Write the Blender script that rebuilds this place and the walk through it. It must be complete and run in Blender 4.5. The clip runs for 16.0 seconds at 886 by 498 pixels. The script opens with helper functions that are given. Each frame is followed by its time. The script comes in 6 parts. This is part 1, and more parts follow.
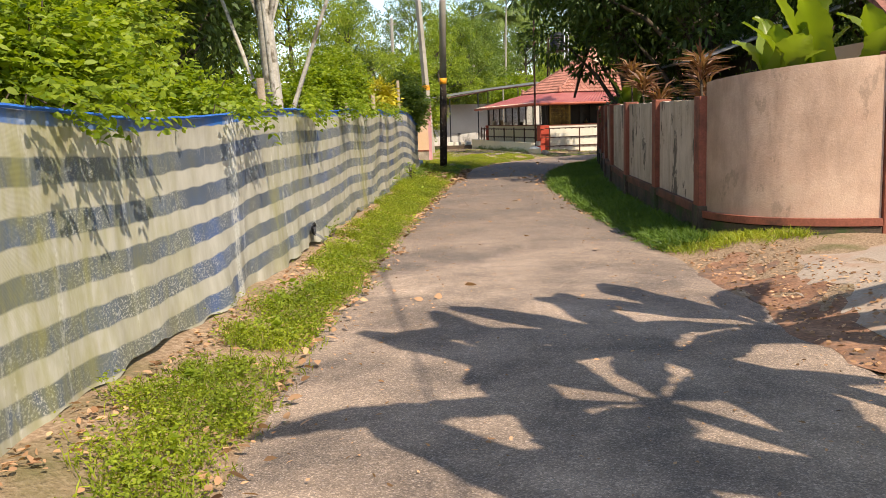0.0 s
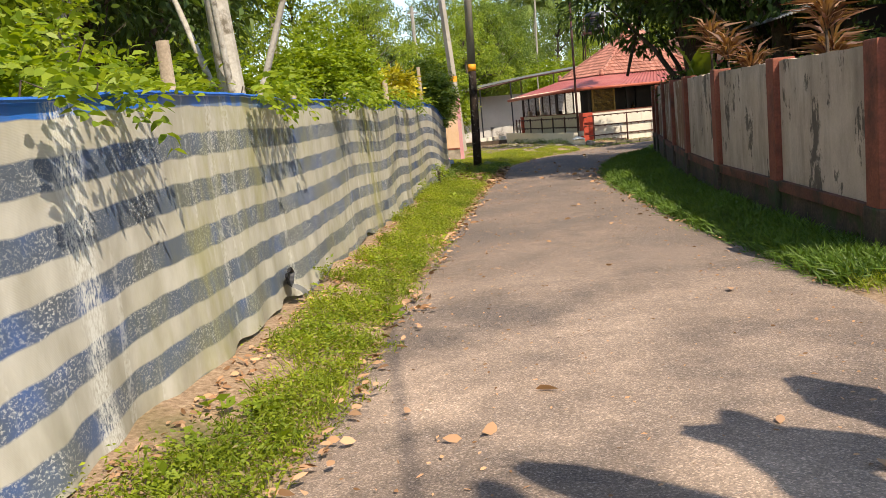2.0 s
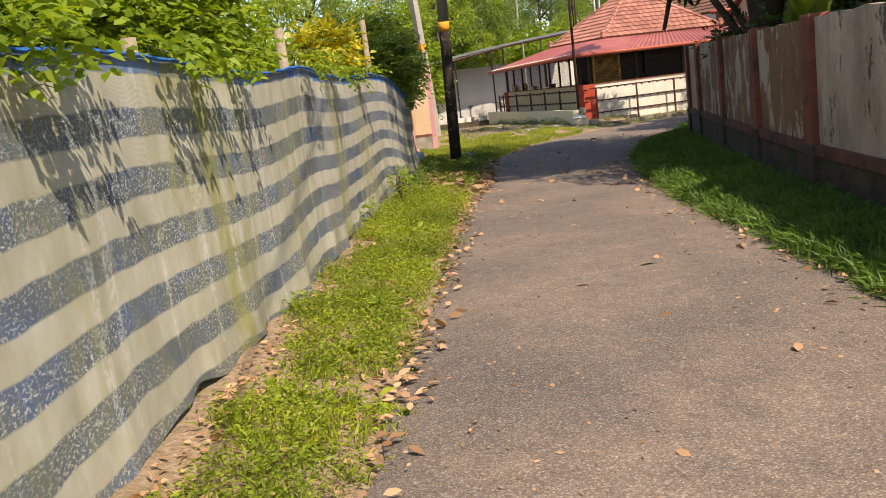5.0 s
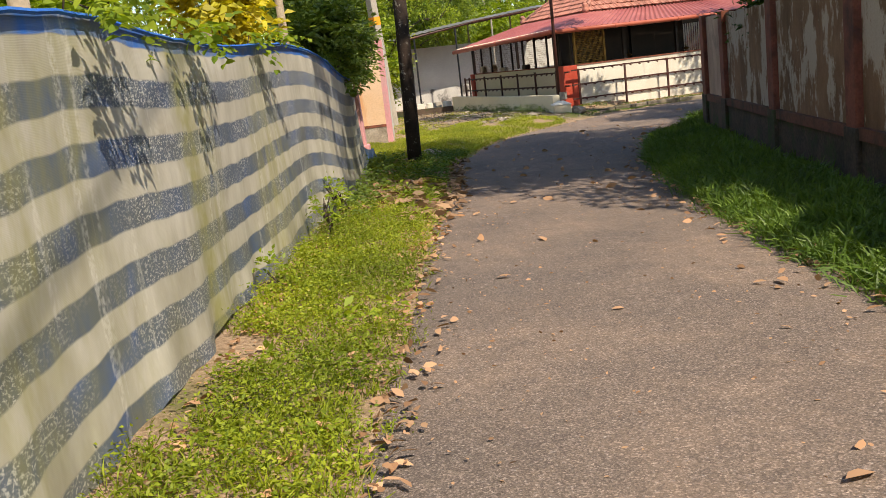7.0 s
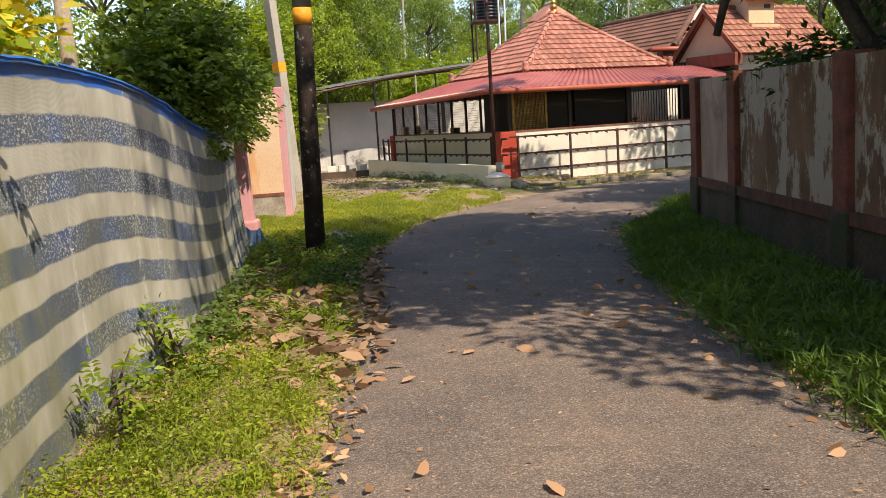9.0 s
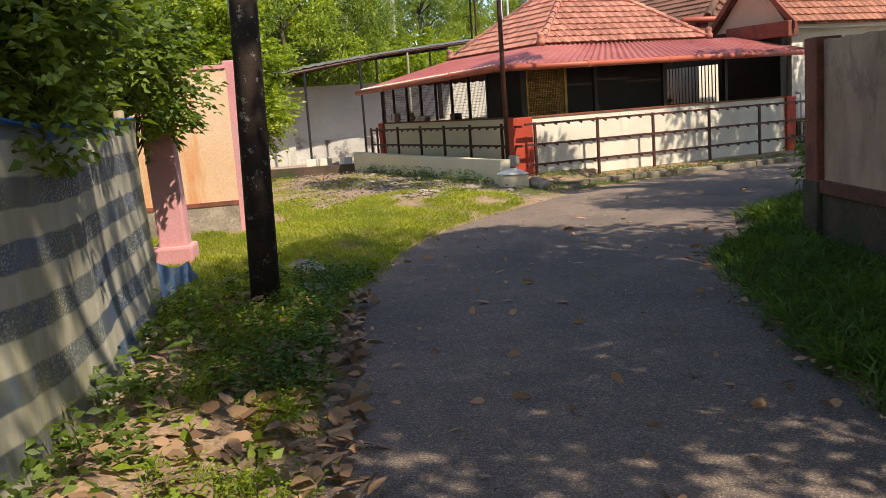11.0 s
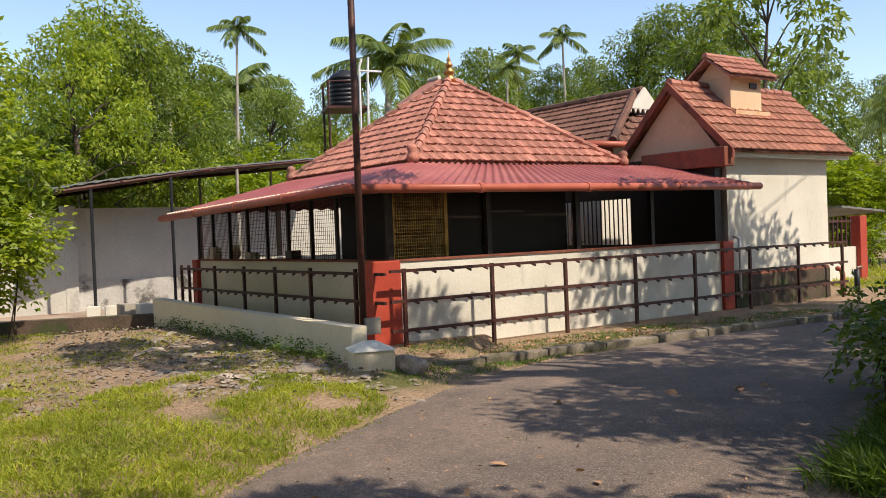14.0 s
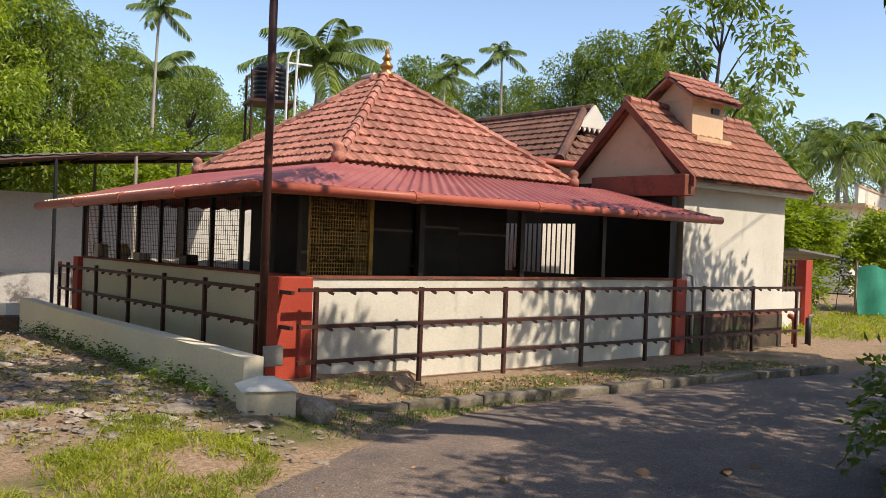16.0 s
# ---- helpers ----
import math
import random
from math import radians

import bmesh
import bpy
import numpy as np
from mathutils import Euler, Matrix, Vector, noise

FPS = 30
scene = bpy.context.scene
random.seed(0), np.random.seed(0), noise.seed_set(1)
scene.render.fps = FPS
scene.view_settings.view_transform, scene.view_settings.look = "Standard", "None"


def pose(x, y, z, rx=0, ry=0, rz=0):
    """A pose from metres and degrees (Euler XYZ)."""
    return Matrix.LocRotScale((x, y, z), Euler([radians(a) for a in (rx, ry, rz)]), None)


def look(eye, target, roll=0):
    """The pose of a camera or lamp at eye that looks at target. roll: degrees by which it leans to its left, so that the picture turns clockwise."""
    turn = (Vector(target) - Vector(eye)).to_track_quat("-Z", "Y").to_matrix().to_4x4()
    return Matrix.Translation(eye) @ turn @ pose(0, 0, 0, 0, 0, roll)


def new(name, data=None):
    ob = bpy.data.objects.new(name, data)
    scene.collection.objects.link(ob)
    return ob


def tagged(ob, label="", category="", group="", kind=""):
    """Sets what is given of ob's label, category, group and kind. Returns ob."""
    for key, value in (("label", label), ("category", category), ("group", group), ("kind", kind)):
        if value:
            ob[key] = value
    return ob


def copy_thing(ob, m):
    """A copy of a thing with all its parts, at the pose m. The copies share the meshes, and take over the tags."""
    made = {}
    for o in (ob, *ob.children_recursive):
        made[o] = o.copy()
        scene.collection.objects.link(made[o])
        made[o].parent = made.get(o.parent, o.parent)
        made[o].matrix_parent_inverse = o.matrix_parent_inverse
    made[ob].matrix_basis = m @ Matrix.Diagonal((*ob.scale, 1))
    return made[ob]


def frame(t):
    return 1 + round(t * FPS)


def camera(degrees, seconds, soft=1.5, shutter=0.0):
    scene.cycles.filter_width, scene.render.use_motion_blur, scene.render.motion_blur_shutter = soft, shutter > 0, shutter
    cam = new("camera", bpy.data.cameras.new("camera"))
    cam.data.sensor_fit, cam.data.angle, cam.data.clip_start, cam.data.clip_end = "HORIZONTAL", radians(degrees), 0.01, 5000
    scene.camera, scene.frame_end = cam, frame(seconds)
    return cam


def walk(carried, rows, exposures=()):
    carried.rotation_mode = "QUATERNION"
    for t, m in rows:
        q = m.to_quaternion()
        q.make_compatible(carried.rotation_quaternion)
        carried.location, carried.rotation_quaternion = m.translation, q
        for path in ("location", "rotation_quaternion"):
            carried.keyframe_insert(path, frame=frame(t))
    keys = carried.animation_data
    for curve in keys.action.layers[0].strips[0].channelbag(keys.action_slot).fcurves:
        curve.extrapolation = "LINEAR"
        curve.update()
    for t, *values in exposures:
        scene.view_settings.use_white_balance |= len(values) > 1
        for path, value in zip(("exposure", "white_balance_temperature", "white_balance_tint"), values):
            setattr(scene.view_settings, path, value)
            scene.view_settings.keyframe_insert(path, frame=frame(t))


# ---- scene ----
cam = camera(52.1, 16.0, 0.6)
METRES, EYE, TILT, LEAN, TURN = 30.6, 1.5, 0.0, 0.0, 1.6
ROWS = [
    (0.0, 0.0, 0.0, 0.0, -0.26, -8.38, 1.78),
    (0.5, -0.0003, 0.0277, -0.0014, -1.02, -7.66, 1.92),
    (1.0, 0.0016, 0.0602, -0.0033, -0.88, -7.39, 3.14),
    (1.5, 0.0008, 0.0916, -0.0044, 0.39, -7.61, 4.65),
    (2.0, -0.001, 0.1273, -0.005, 1.6, -8.39, 5.21),
    (2.5, -0.0029, 0.1651, -0.0054, 0.89, -8.53, 4.24),
    (3.0, -0.0023, 0.2017, -0.0055, -0.44, -9.62, 3.64),
    (5.5, 0.0001, 0.3861, -0.0062, -0.22, -9.96, 7.33),
    (6.0, 0.0007, 0.4197, -0.0063, -0.96, -10.07, 7.71),
    (6.5, 0.0022, 0.4531, -0.0069, -2.21, -10.87, 7.35),
    (7.0, 0.0032, 0.4884, -0.0076, -2.45, -11.3, 6.57),
    (7.5, 0.0034, 0.5231, -0.0075, -2.95, -10.91, 5.44),
    (8.0, 0.0037, 0.5578, -0.0079, -4.54, -9.36, 4.15),
    (8.5, 0.0061, 0.5913, -0.0079, -7.35, -7.97, 3.24),
    (11.0, 0.0195, 0.7491, -0.0088, -8.36, -8.89, 4.01),
    (11.5, 0.0236, 0.7803, -0.0097, -10.2, -10.22, 4.9),
    (12.0, 0.0281, 0.8111, -0.0106, -11.36, -11.29, 5.66),
    (12.5, 0.0339, 0.841, -0.0116, -12.86, -11.01, 5.52),
    (13.0, 0.0417, 0.8732, -0.0126, -13.43, -6.79, 4.31),
    (13.5, 0.0509, 0.8996, -0.0106, -15.24, -2.11, 3.42),
    (14.0, 0.0606, 0.9302, -0.0073, -17.14, -1.05, 2.18),
    (14.5, 0.0672, 0.9506, -0.0066, -18.51, -0.34, 0.03),
    (15.0, 0.0692, 0.9666, -0.0059, -18.28, -0.08, -1.64),
    (15.5, 0.0744, 0.9763, -0.0059, -19.54, -0.12, -1.99),
    (16.0, 0.0783, 0.9903, -0.0059, -22.05, -0.19, -2.05),
]
EXPOSURES = [(0.0, 0.66, 7500, 12), (8.5, 0.60, 7500, 12), (12.0, 0.62, 7400, 12), (13.5, 0.42, 7300, 13), (16.0, 0.30, 7200, 13)]
walk(cam, [(t, pose(0, 0, EYE, TILT, LEAN, TURN) @ pose(METRES * x, METRES * y, METRES * z, 90 + pitch, roll, yaw)) for t, x, y, z, yaw, pitch, roll in ROWS], EXPOSURES)

# ---- world and sun ----
SUN = Vector((0.50, -0.64, 1.0)).normalized()
world = bpy.data.worlds.new("sky")
scene.world = world
world.use_nodes = True
wn = world.node_tree.nodes
sky = wn.new("ShaderNodeTexSky")
sky.sky_type = "NISHITA"
sky.sun_disc = False
sky.sun_elevation = math.asin(SUN.z)
sky.sun_rotation = math.atan2(SUN.x, SUN.y)
sky.air_density, sky.dust_density, sky.ozone_density = 0.9, 0.6, 3.2
wn["Background"].inputs["Strength"].default_value = 0.19
world.node_tree.links.new(sky.outputs[0], wn["Background"].inputs["Color"])
sun_data = bpy.data.lights.new("sun", "SUN")
sun_data.energy, sun_data.angle, sun_data.color = 4.4, radians(0.53), (1.0, 0.93, 0.82)
sun = new("sun", sun_data)
sun.matrix_world = look((30, -5, 60), Vector((30, -5, 60)) - SUN)


# ---- materials ----
def nodes_of(name):
    m = bpy.data.materials.new(name)
    m.use_nodes = True
    t = m.node_tree
    return m, t.nodes, t.links, t.nodes["Principled BSDF"]


def noise_node(n, l, scale, detail=4.0, coord="Object", rough=0.55, stretch=None):
    tc = n.new("ShaderNodeTexCoord")
    out = tc.outputs[coord]
    if stretch:
        mp = n.new("ShaderNodeMapping")
        mp.inputs["Scale"].default_value = stretch
        l.new(out, mp.inputs["Vector"])
        out = mp.outputs[0]
    tx = n.new("ShaderNodeTexNoise")
    tx.inputs["Scale"].default_value, tx.inputs["Detail"].default_value = scale, detail
    tx.inputs["Roughness"].default_value = rough
    l.new(out, tx.inputs["Vector"])
    return tx.outputs["Fac"]


def ramp(n, l, fac, stops):
    r = n.new("ShaderNodeValToRGB")
    el = r.color_ramp.elements
    while len(el) < len(stops):
        el.new(0.5)
    for e, (p, c) in zip(el, stops):
        e.position, e.color = p, (*c, 1) if len(c) == 3 else c
    l.new(fac, r.inputs["Fac"])
    return r.outputs["Color"]


def mask(n, l, fac, lo, hi):
    r = n.new("ShaderNodeMapRange")
    r.inputs["From Min"].default_value, r.inputs["From Max"].default_value = lo, hi
    l.new(fac, r.inputs["Value"])
    return r.outputs[0]


def mix(n, l, fac, a, b, kind="MIX"):
    m = n.new("ShaderNodeMix")
    m.data_type, m.blend_type = "RGBA", kind
    for sock, v in ((m.inputs[0], fac), (m.inputs[6], a), (m.inputs[7], b)):
        if isinstance(v, (int, float)):
            sock.default_value = v
        elif isinstance(v, tuple):
            sock.default_value = (*v, 1)
        else:
            l.new(v, sock)
    return m.outputs[2]


def bump(n, l, bs, fac, strength, dist):
    b = n.new("ShaderNodeBump")
    b.inputs["Strength"].default_value, b.inputs["Distance"].default_value = strength, dist
    l.new(fac, b.inputs["Height"])
    l.new(b.outputs[0], bs.inputs["Normal"])


def surface(name, a, b, rough=0.8, scale=3.0, fine=60.0, fine_amount=0.35, bump_d=0.004, stain=None, stain_at=(0.55, 0.7), stain_scale=1.2, stretch=None, metal=0.0, jitter=0.0):
    """Two tones by large noise, a fine grain over them, and a stain of its own shape."""
    m, n, l, bs = nodes_of(name)
    col = ramp(n, l, noise_node(n, l, scale), [(0.3, a), (0.7, b)])
    f = noise_node(n, l, fine, 3.0)
    g = ramp(n, l, f, [(0.25, (1 - fine_amount,) * 3), (0.75, (1 + fine_amount * 0.5,) * 3)])
    col = mix(n, l, 1.0, col, g, "MULTIPLY")
    if stain:
        s = mask(n, l, noise_node(n, l, stain_scale, 6.0, rough=0.65, stretch=stretch), *stain_at)
        col = mix(n, l, s, col, stain)
    if jitter:
        oi = n.new("ShaderNodeObjectInfo")
        j = ramp(n, l, oi.outputs["Random"], [(0, (1 - jitter,) * 3), (1, (1 + jitter,) * 3)])
        col = mix(n, l, 1.0, col, j, "MULTIPLY")
    l.new(col, bs.inputs["Base Color"])
    bs.inputs["Roughness"].default_value, bs.inputs["Metallic"].default_value = rough, metal
    bs.inputs["Specular IOR Level"].default_value = 0.3
    bump(n, l, bs, f, 0.5, bump_d)
    return m


def leaf_mat(name, a, b, through_light=0.35, rough=0.5, dead=None):
    m, n, l, bs = nodes_of(name)
    geo = n.new("ShaderNodeNewGeometry")
    col = ramp(n, l, geo.outputs["Random Per Island"], [(0.0, a), (0.75, b)] + ([(0.93, b), (0.96, dead)] if dead else []))
    big = ramp(n, l, noise_node(n, l, 0.9, 2.0), [(0.3, (0.65, 0.7, 0.7)), (0.7, (1.15, 1.1, 1.0))])
    col = mix(n, l, 1.0, col, big, "MULTIPLY")
    l.new(col, bs.inputs["Base Color"])
    bs.inputs["Roughness"].default_value = rough
    bs.inputs["Specular IOR Level"].default_value = 0.35
    tr = n.new("ShaderNodeBsdfTranslucent")
    l.new(mix(n, l, 1.0, col, (1.5, 1.45, 0.5), "MULTIPLY"), tr.inputs["Color"])
    ms = n.new("ShaderNodeMixShader")
    ms.inputs[0].default_value = through_light
    l.new(bs.outputs[0], ms.inputs[1])
    l.new(tr.outputs[0], ms.inputs[2])
    l.new(ms.outputs[0], n["Material Output"].inputs["Surface"])
    return m


def asphalt_mat():
    m, n, l, bs = nodes_of("asphalt")
    grain = noise_node(n, l, 95, 3.0, rough=0.7)
    big = noise_node(n, l, 0.55, 5.0)
    col = ramp(n, l, grain, [(0.3, (0.075, 0.064, 0.059)), (0.55, (0.18, 0.143, 0.121)), (0.75, (0.37, 0.31, 0.265))])
    dust = mask(n, l, big, 0.36, 0.60)
    patch = mask(n, l, noise_node(n, l, 4.0, 5.0, rough=0.7), 0.2, 0.95)
    dd = n.new("ShaderNodeMath")
    dd.operation = "MULTIPLY"
    l.new(dust, dd.inputs[0])
    l.new(patch, dd.inputs[1])
    col = mix(n, l, dd.outputs[0], col, (0.345, 0.25, 0.185))
    place_xyz = n.new("ShaderNodeSeparateXYZ")
    l.new(n.new("ShaderNodeTexCoord").outputs["Object"], place_xyz.inputs[0])
    wash = n.new("ShaderNodeMath")
    wash.operation = "MULTIPLY"
    l.new(mask(n, l, place_xyz.outputs["Y"], 15.0, 9.0), wash.inputs[0])
    l.new(mask(n, l, noise_node(n, l, 0.8, 6.0, rough=0.65), 0.40, 0.66), wash.inputs[1])
    col = mix(n, l, wash.outputs[0], col, (0.46, 0.345, 0.265))
    l.new(col, bs.inputs["Base Color"])
    bs.inputs["Roughness"].default_value = 0.88
    bs.inputs["Specular IOR Level"].default_value = 0.25
    speck = mask(n, l, noise_node(n, l, 38, 2.0, rough=0.8), 0.62, 0.70)
    col = mix(n, l, speck, col, (0.29, 0.245, 0.215))
    worn = mask(n, l, noise_node(n, l, 1.9, 5.0, rough=0.7), 0.50, 0.72)
    col = mix(n, l, worn, col, mix(n, l, 1.0, col, (0.82, 0.83, 0.85), "MULTIPLY"))
    tc = n.new("ShaderNodeTexCoord")
    for scale, lo, hi in ((130, 0.66, 1.65), (48, 0.93, 1.14)):
        cell = n.new("ShaderNodeTexVoronoi")
        cell.inputs["Scale"].default_value = scale
        l.new(tc.outputs["Object"], cell.inputs["Vector"])
        one = n.new("ShaderNodeSeparateColor")
        l.new(cell.outputs["Color"], one.inputs[0])
        col = mix(n, l, 1.0, col, ramp(n, l, one.outputs[0], [(0.0, (lo,) * 3), (0.75, (1.0,) * 3), (1.0, (hi,) * 3)]), "MULTIPLY")
    l.new(col, bs.inputs["Base Color"])
    bump(n, l, bs, grain, 1.0, 0.012)
    return m


def soil_mat():
    m, n, l, bs = nodes_of("soil")
    big = noise_node(n, l, 0.7, 5.0)
    f = noise_node(n, l, 28, 5.0, rough=0.7)
    col = ramp(n, l, f, [(0.25, (0.14, 0.09, 0.055)), (0.5, (0.31, 0.215, 0.14)), (0.75, (0.48, 0.36, 0.25))])
    col = mix(n, l, mask(n, l, big, 0.54, 0.70), col, (0.12, 0.12, 0.045))
    l.new(col, bs.inputs["Base Color"])
    bs.inputs["Roughness"].default_value = 0.95
    bs.inputs["Specular IOR Level"].default_value = 0.15
    bump(n, l, bs, f, 0.9, 0.03)
    return m


def tarp_mat():
    """Woven sheet: a blue hem, then blue and white stripes 14 cm wide, flaked and stained."""
    m, n, l, bs = nodes_of("striped_tarpaulin")
    uv = n.new("ShaderNodeUVMap")
    sp = n.new("ShaderNodeSeparateXYZ")
    l.new(uv.outputs[0], sp.inputs[0])
    wob = n.new("ShaderNodeMath")
    wob.operation = "MULTIPLY_ADD"
    wob.inputs[1].default_value, wob.inputs[2].default_value = 0.03, -0.015
    l.new(noise_node(n, l, 1.7, 2.0), wob.inputs[0])

    def op(kind, a, b=None):
        k = n.new("ShaderNodeMath")
        k.operation = kind
        for i, v in enumerate((a, b)):
            if v is None:
                continue
            if isinstance(v, (int, float)):
                k.inputs[i].default_value = v
            else:
                l.new(v, k.inputs[i])
        return k.outputs[0]

    s = op("ADD", sp.outputs["Y"], wob.outputs[0])
    tri = op("PINGPONG", op("SUBTRACT", s, 0.17), 0.14)
    blue = mask(n, l, tri, 0.064, 0.076)
    hem = mask(n, l, s, 0.085, 0.075)
    low = mask(n, l, s, 0.20, 0.22)
    isblue = op("MAXIMUM", op("MULTIPLY", blue, low), hem)
    flake = mask(n, l, noise_node(n, l, 80, 4.0, rough=0.8, stretch=(1, 0.55, 1.0)), 0.535, 0.57)
    zone = mask(n, l, noise_node(n, l, 1.1, 3.0), 0.36, 0.56)
    flaked = op("MULTIPLY", op("MULTIPLY", flake, zone), op("SUBTRACT", 1.0, hem))
    white = ramp(n, l, noise_node(n, l, 5, 5.0, stretch=(1, 1, 0.5)), [(0.3, (0.335, 0.315, 0.255)), (0.7, (0.50, 0.48, 0.415))])
    bluec = ramp(n, l, noise_node(n, l, 2.3, 5.0), [(0.3, (0.085, 0.098, 0.11)), (0.55, (0.07, 0.098, 0.15)), (0.74, (0.045, 0.10, 0.26))])
    hemc = ramp(n, l, noise_node(n, l, 1.6, 3.0), [(0.40, (0.13, 0.17, 0.24)), (0.58, (0.015, 0.13, 0.48))])
    bluec = mix(n, l, hem, bluec, hemc)
    col = mix(n, l, isblue, white, mix(n, l, op("MULTIPLY", flaked, 0.8), bluec, (0.60, 0.60, 0.55)))
    algae = op("MULTIPLY", mask(n, l, noise_node(n, l, 0.6, 4.0, stretch=(1, 1, 0.35)), 0.42, 0.64), mask(n, l, noise_node(n, l, 9, 5.0, stretch=(1, 1, 0.4)), 0.30, 0.66))
    col = mix(n, l, op("MULTIPLY", algae, 0.7), col, (0.25, 0.24, 0.07))
    damp = op("MULTIPLY", mask(n, l, s, 0.95, 1.65), mask(n, l, noise_node(n, l, 2.2, 5.0, stretch=(1, 1, 0.4)), 0.42, 0.68))
    col = mix(n, l, op("MULTIPLY", damp, 0.55), col, (0.14, 0.135, 0.085))
    drip = op("MULTIPLY", mask(n, l, noise_node(n, l, 6.0, 3.0, stretch=(1, 1, 0.06)), 0.60, 0.66), mask(n, l, noise_node(n, l, 30, 3.0), 0.4, 0.6))
    col = mix(n, l, op("MULTIPLY", drip, 0.3), col, (0.70, 0.70, 0.64))
    def band(at, half):
        return mask(n, l, op("ABSOLUTE", op("SUBTRACT", op("ADD", sp.outputs["X"], op("MULTIPLY", noise_node(n, l, 2.5, 3.0), 0.25)), at)), half, half * 0.4)

    rub = op("MULTIPLY", band(7.9, 0.16), mask(n, l, noise_node(n, l, 60, 4.0, rough=0.8, stretch=(1, 1, 0.4)), 0.42, 0.55))
    col = mix(n, l, op("MULTIPLY", rub, 0.85), col, (0.62, 0.62, 0.57))
    moss = op("MULTIPLY", op("MAXIMUM", band(16.1, 0.14), band(20.3, 0.2)), mask(n, l, noise_node(n, l, 8, 4.0), 0.3, 0.6))
    col = mix(n, l, op("MULTIPLY", moss, 0.6), col, (0.24, 0.235, 0.05))
    l.new(col, bs.inputs["Base Color"])
    bs.inputs["Roughness"].default_value = 0.55
    bs.inputs["Specular IOR Level"].default_value = 0.35
    wv = n.new("ShaderNodeTexWave")
    wv.bands_direction = "Y"
    wv.inputs["Scale"].default_value, wv.inputs["Distortion"].default_value = 55, 1.0
    l.new(uv.outputs[0], wv.inputs["Vector"])
    bump(n, l, bs, wv.outputs["Fac"], 0.12, 0.002)
    return m


def streaked(name, a, b, streak, amount, flake, flake_amount, flake_at=(0.575, 0.60), flake_scale=2.4):
    """Old plaster: two tones, soft runs of dirt that hang down it, and patches with torn edges in another tone."""
    m, n, l, bs = nodes_of(name)
    col = ramp(n, l, noise_node(n, l, 1.6, 6.0, rough=0.65), [(0.3, a), (0.7, b)])
    runs = mask(n, l, noise_node(n, l, 3.2, 6.0, rough=0.7, stretch=(1.0, 1.0, 0.22)), 0.46, 0.74)
    cloud = mask(n, l, noise_node(n, l, 0.9, 4.0), 0.32, 0.60)
    both = n.new("ShaderNodeMath")
    both.operation = "MULTIPLY"
    l.new(runs, both.inputs[0])
    l.new(cloud, both.inputs[1])
    k = n.new("ShaderNodeMath")
    k.operation = "MULTIPLY"
    k.inputs[1].default_value = amount
    l.new(both.outputs[0], k.inputs[0])
    col = mix(n, l, k.outputs[0], col, streak)
    grime = n.new("ShaderNodeMath")
    grime.operation = "MULTIPLY"
    grime.inputs[1].default_value = 0.55
    l.new(mask(n, l, noise_node(n, l, 1.15, 7.0, rough=0.62, stretch=(1.0, 1.0, 0.7)), 0.44, 0.72), grime.inputs[0])
    col = mix(n, l, grime.outputs[0], col, streak)
    torn = mask(n, l, noise_node(n, l, flake_scale, 9.0, rough=0.72, stretch=(1.0, 1.0, 0.5)), *flake_at)
    k2 = n.new("ShaderNodeMath")
    k2.operation = "MULTIPLY"
    k2.inputs[1].default_value = flake_amount
    l.new(torn, k2.inputs[0])
    col = mix(n, l, k2.outputs[0], col, flake)
    f = noise_node(n, l, 45, 4.0, rough=0.7)
    col = mix(n, l, 1.0, col, ramp(n, l, f, [(0.25, (0.88,) * 3), (0.75, (1.07,) * 3)]), "MULTIPLY")
    l.new(col, bs.inputs["Base Color"])
    bs.inputs["Roughness"].default_value = 0.92
    bs.inputs["Specular IOR Level"].default_value = 0.2
    bump(n, l, bs, f, 0.6, 0.006)
    return m


M_ASPHALT, M_SOIL, M_TARP = asphalt_mat(), soil_mat(), tarp_mat()
M_CONCRETE = surface("lane_concrete", (0.30, 0.24, 0.19), (0.42, 0.34, 0.27), 0.9, 0.8, 40, 0.3, 0.004, (0.34, 0.20, 0.13), (0.5, 0.7))
M_WALLPINK = streaked("weathered_pink_plaster", (0.51, 0.335, 0.245), (0.59, 0.425, 0.32), (0.22, 0.145, 0.105), 0.75, (0.15, 0.12, 0.09), 0.35)
M_WALLOLD = streaked("mouldy_cream_plaster", (0.50, 0.40, 0.31), (0.66, 0.56, 0.46), (0.20, 0.155, 0.12), 0.75, (0.035, 0.03, 0.027), 0.75)
M_WALLRUST = streaked("rust_brown_algae_plaster", (0.23, 0.12, 0.065), (0.36, 0.215, 0.13), (0.10, 0.065, 0.042), 0.8, (0.54, 0.45, 0.36), 0.9, (0.505, 0.545), 1.9)
M_REDWALL = surface("faded_red_paint", (0.21, 0.068, 0.042), (0.31, 0.10, 0.064), 0.8, 1.5, 40, 0.25, 0.003, (0.09, 0.04, 0.03), (0.50, 0.70), 2.4)
M_LEDGE = surface("dull_red_ledge", (0.14, 0.06, 0.042), (0.22, 0.09, 0.06), 0.9, 2.0, 40, 0.3, 0.004, (0.07, 0.05, 0.035), (0.46, 0.64), 3.0)
M_PLINTH = surface("damp_plinth", (0.055, 0.045, 0.035), (0.13, 0.09, 0.065), 0.95, 2.0, 30, 0.4, 0.008, (0.05, 0.07, 0.025), (0.5, 0.65), 2.5)
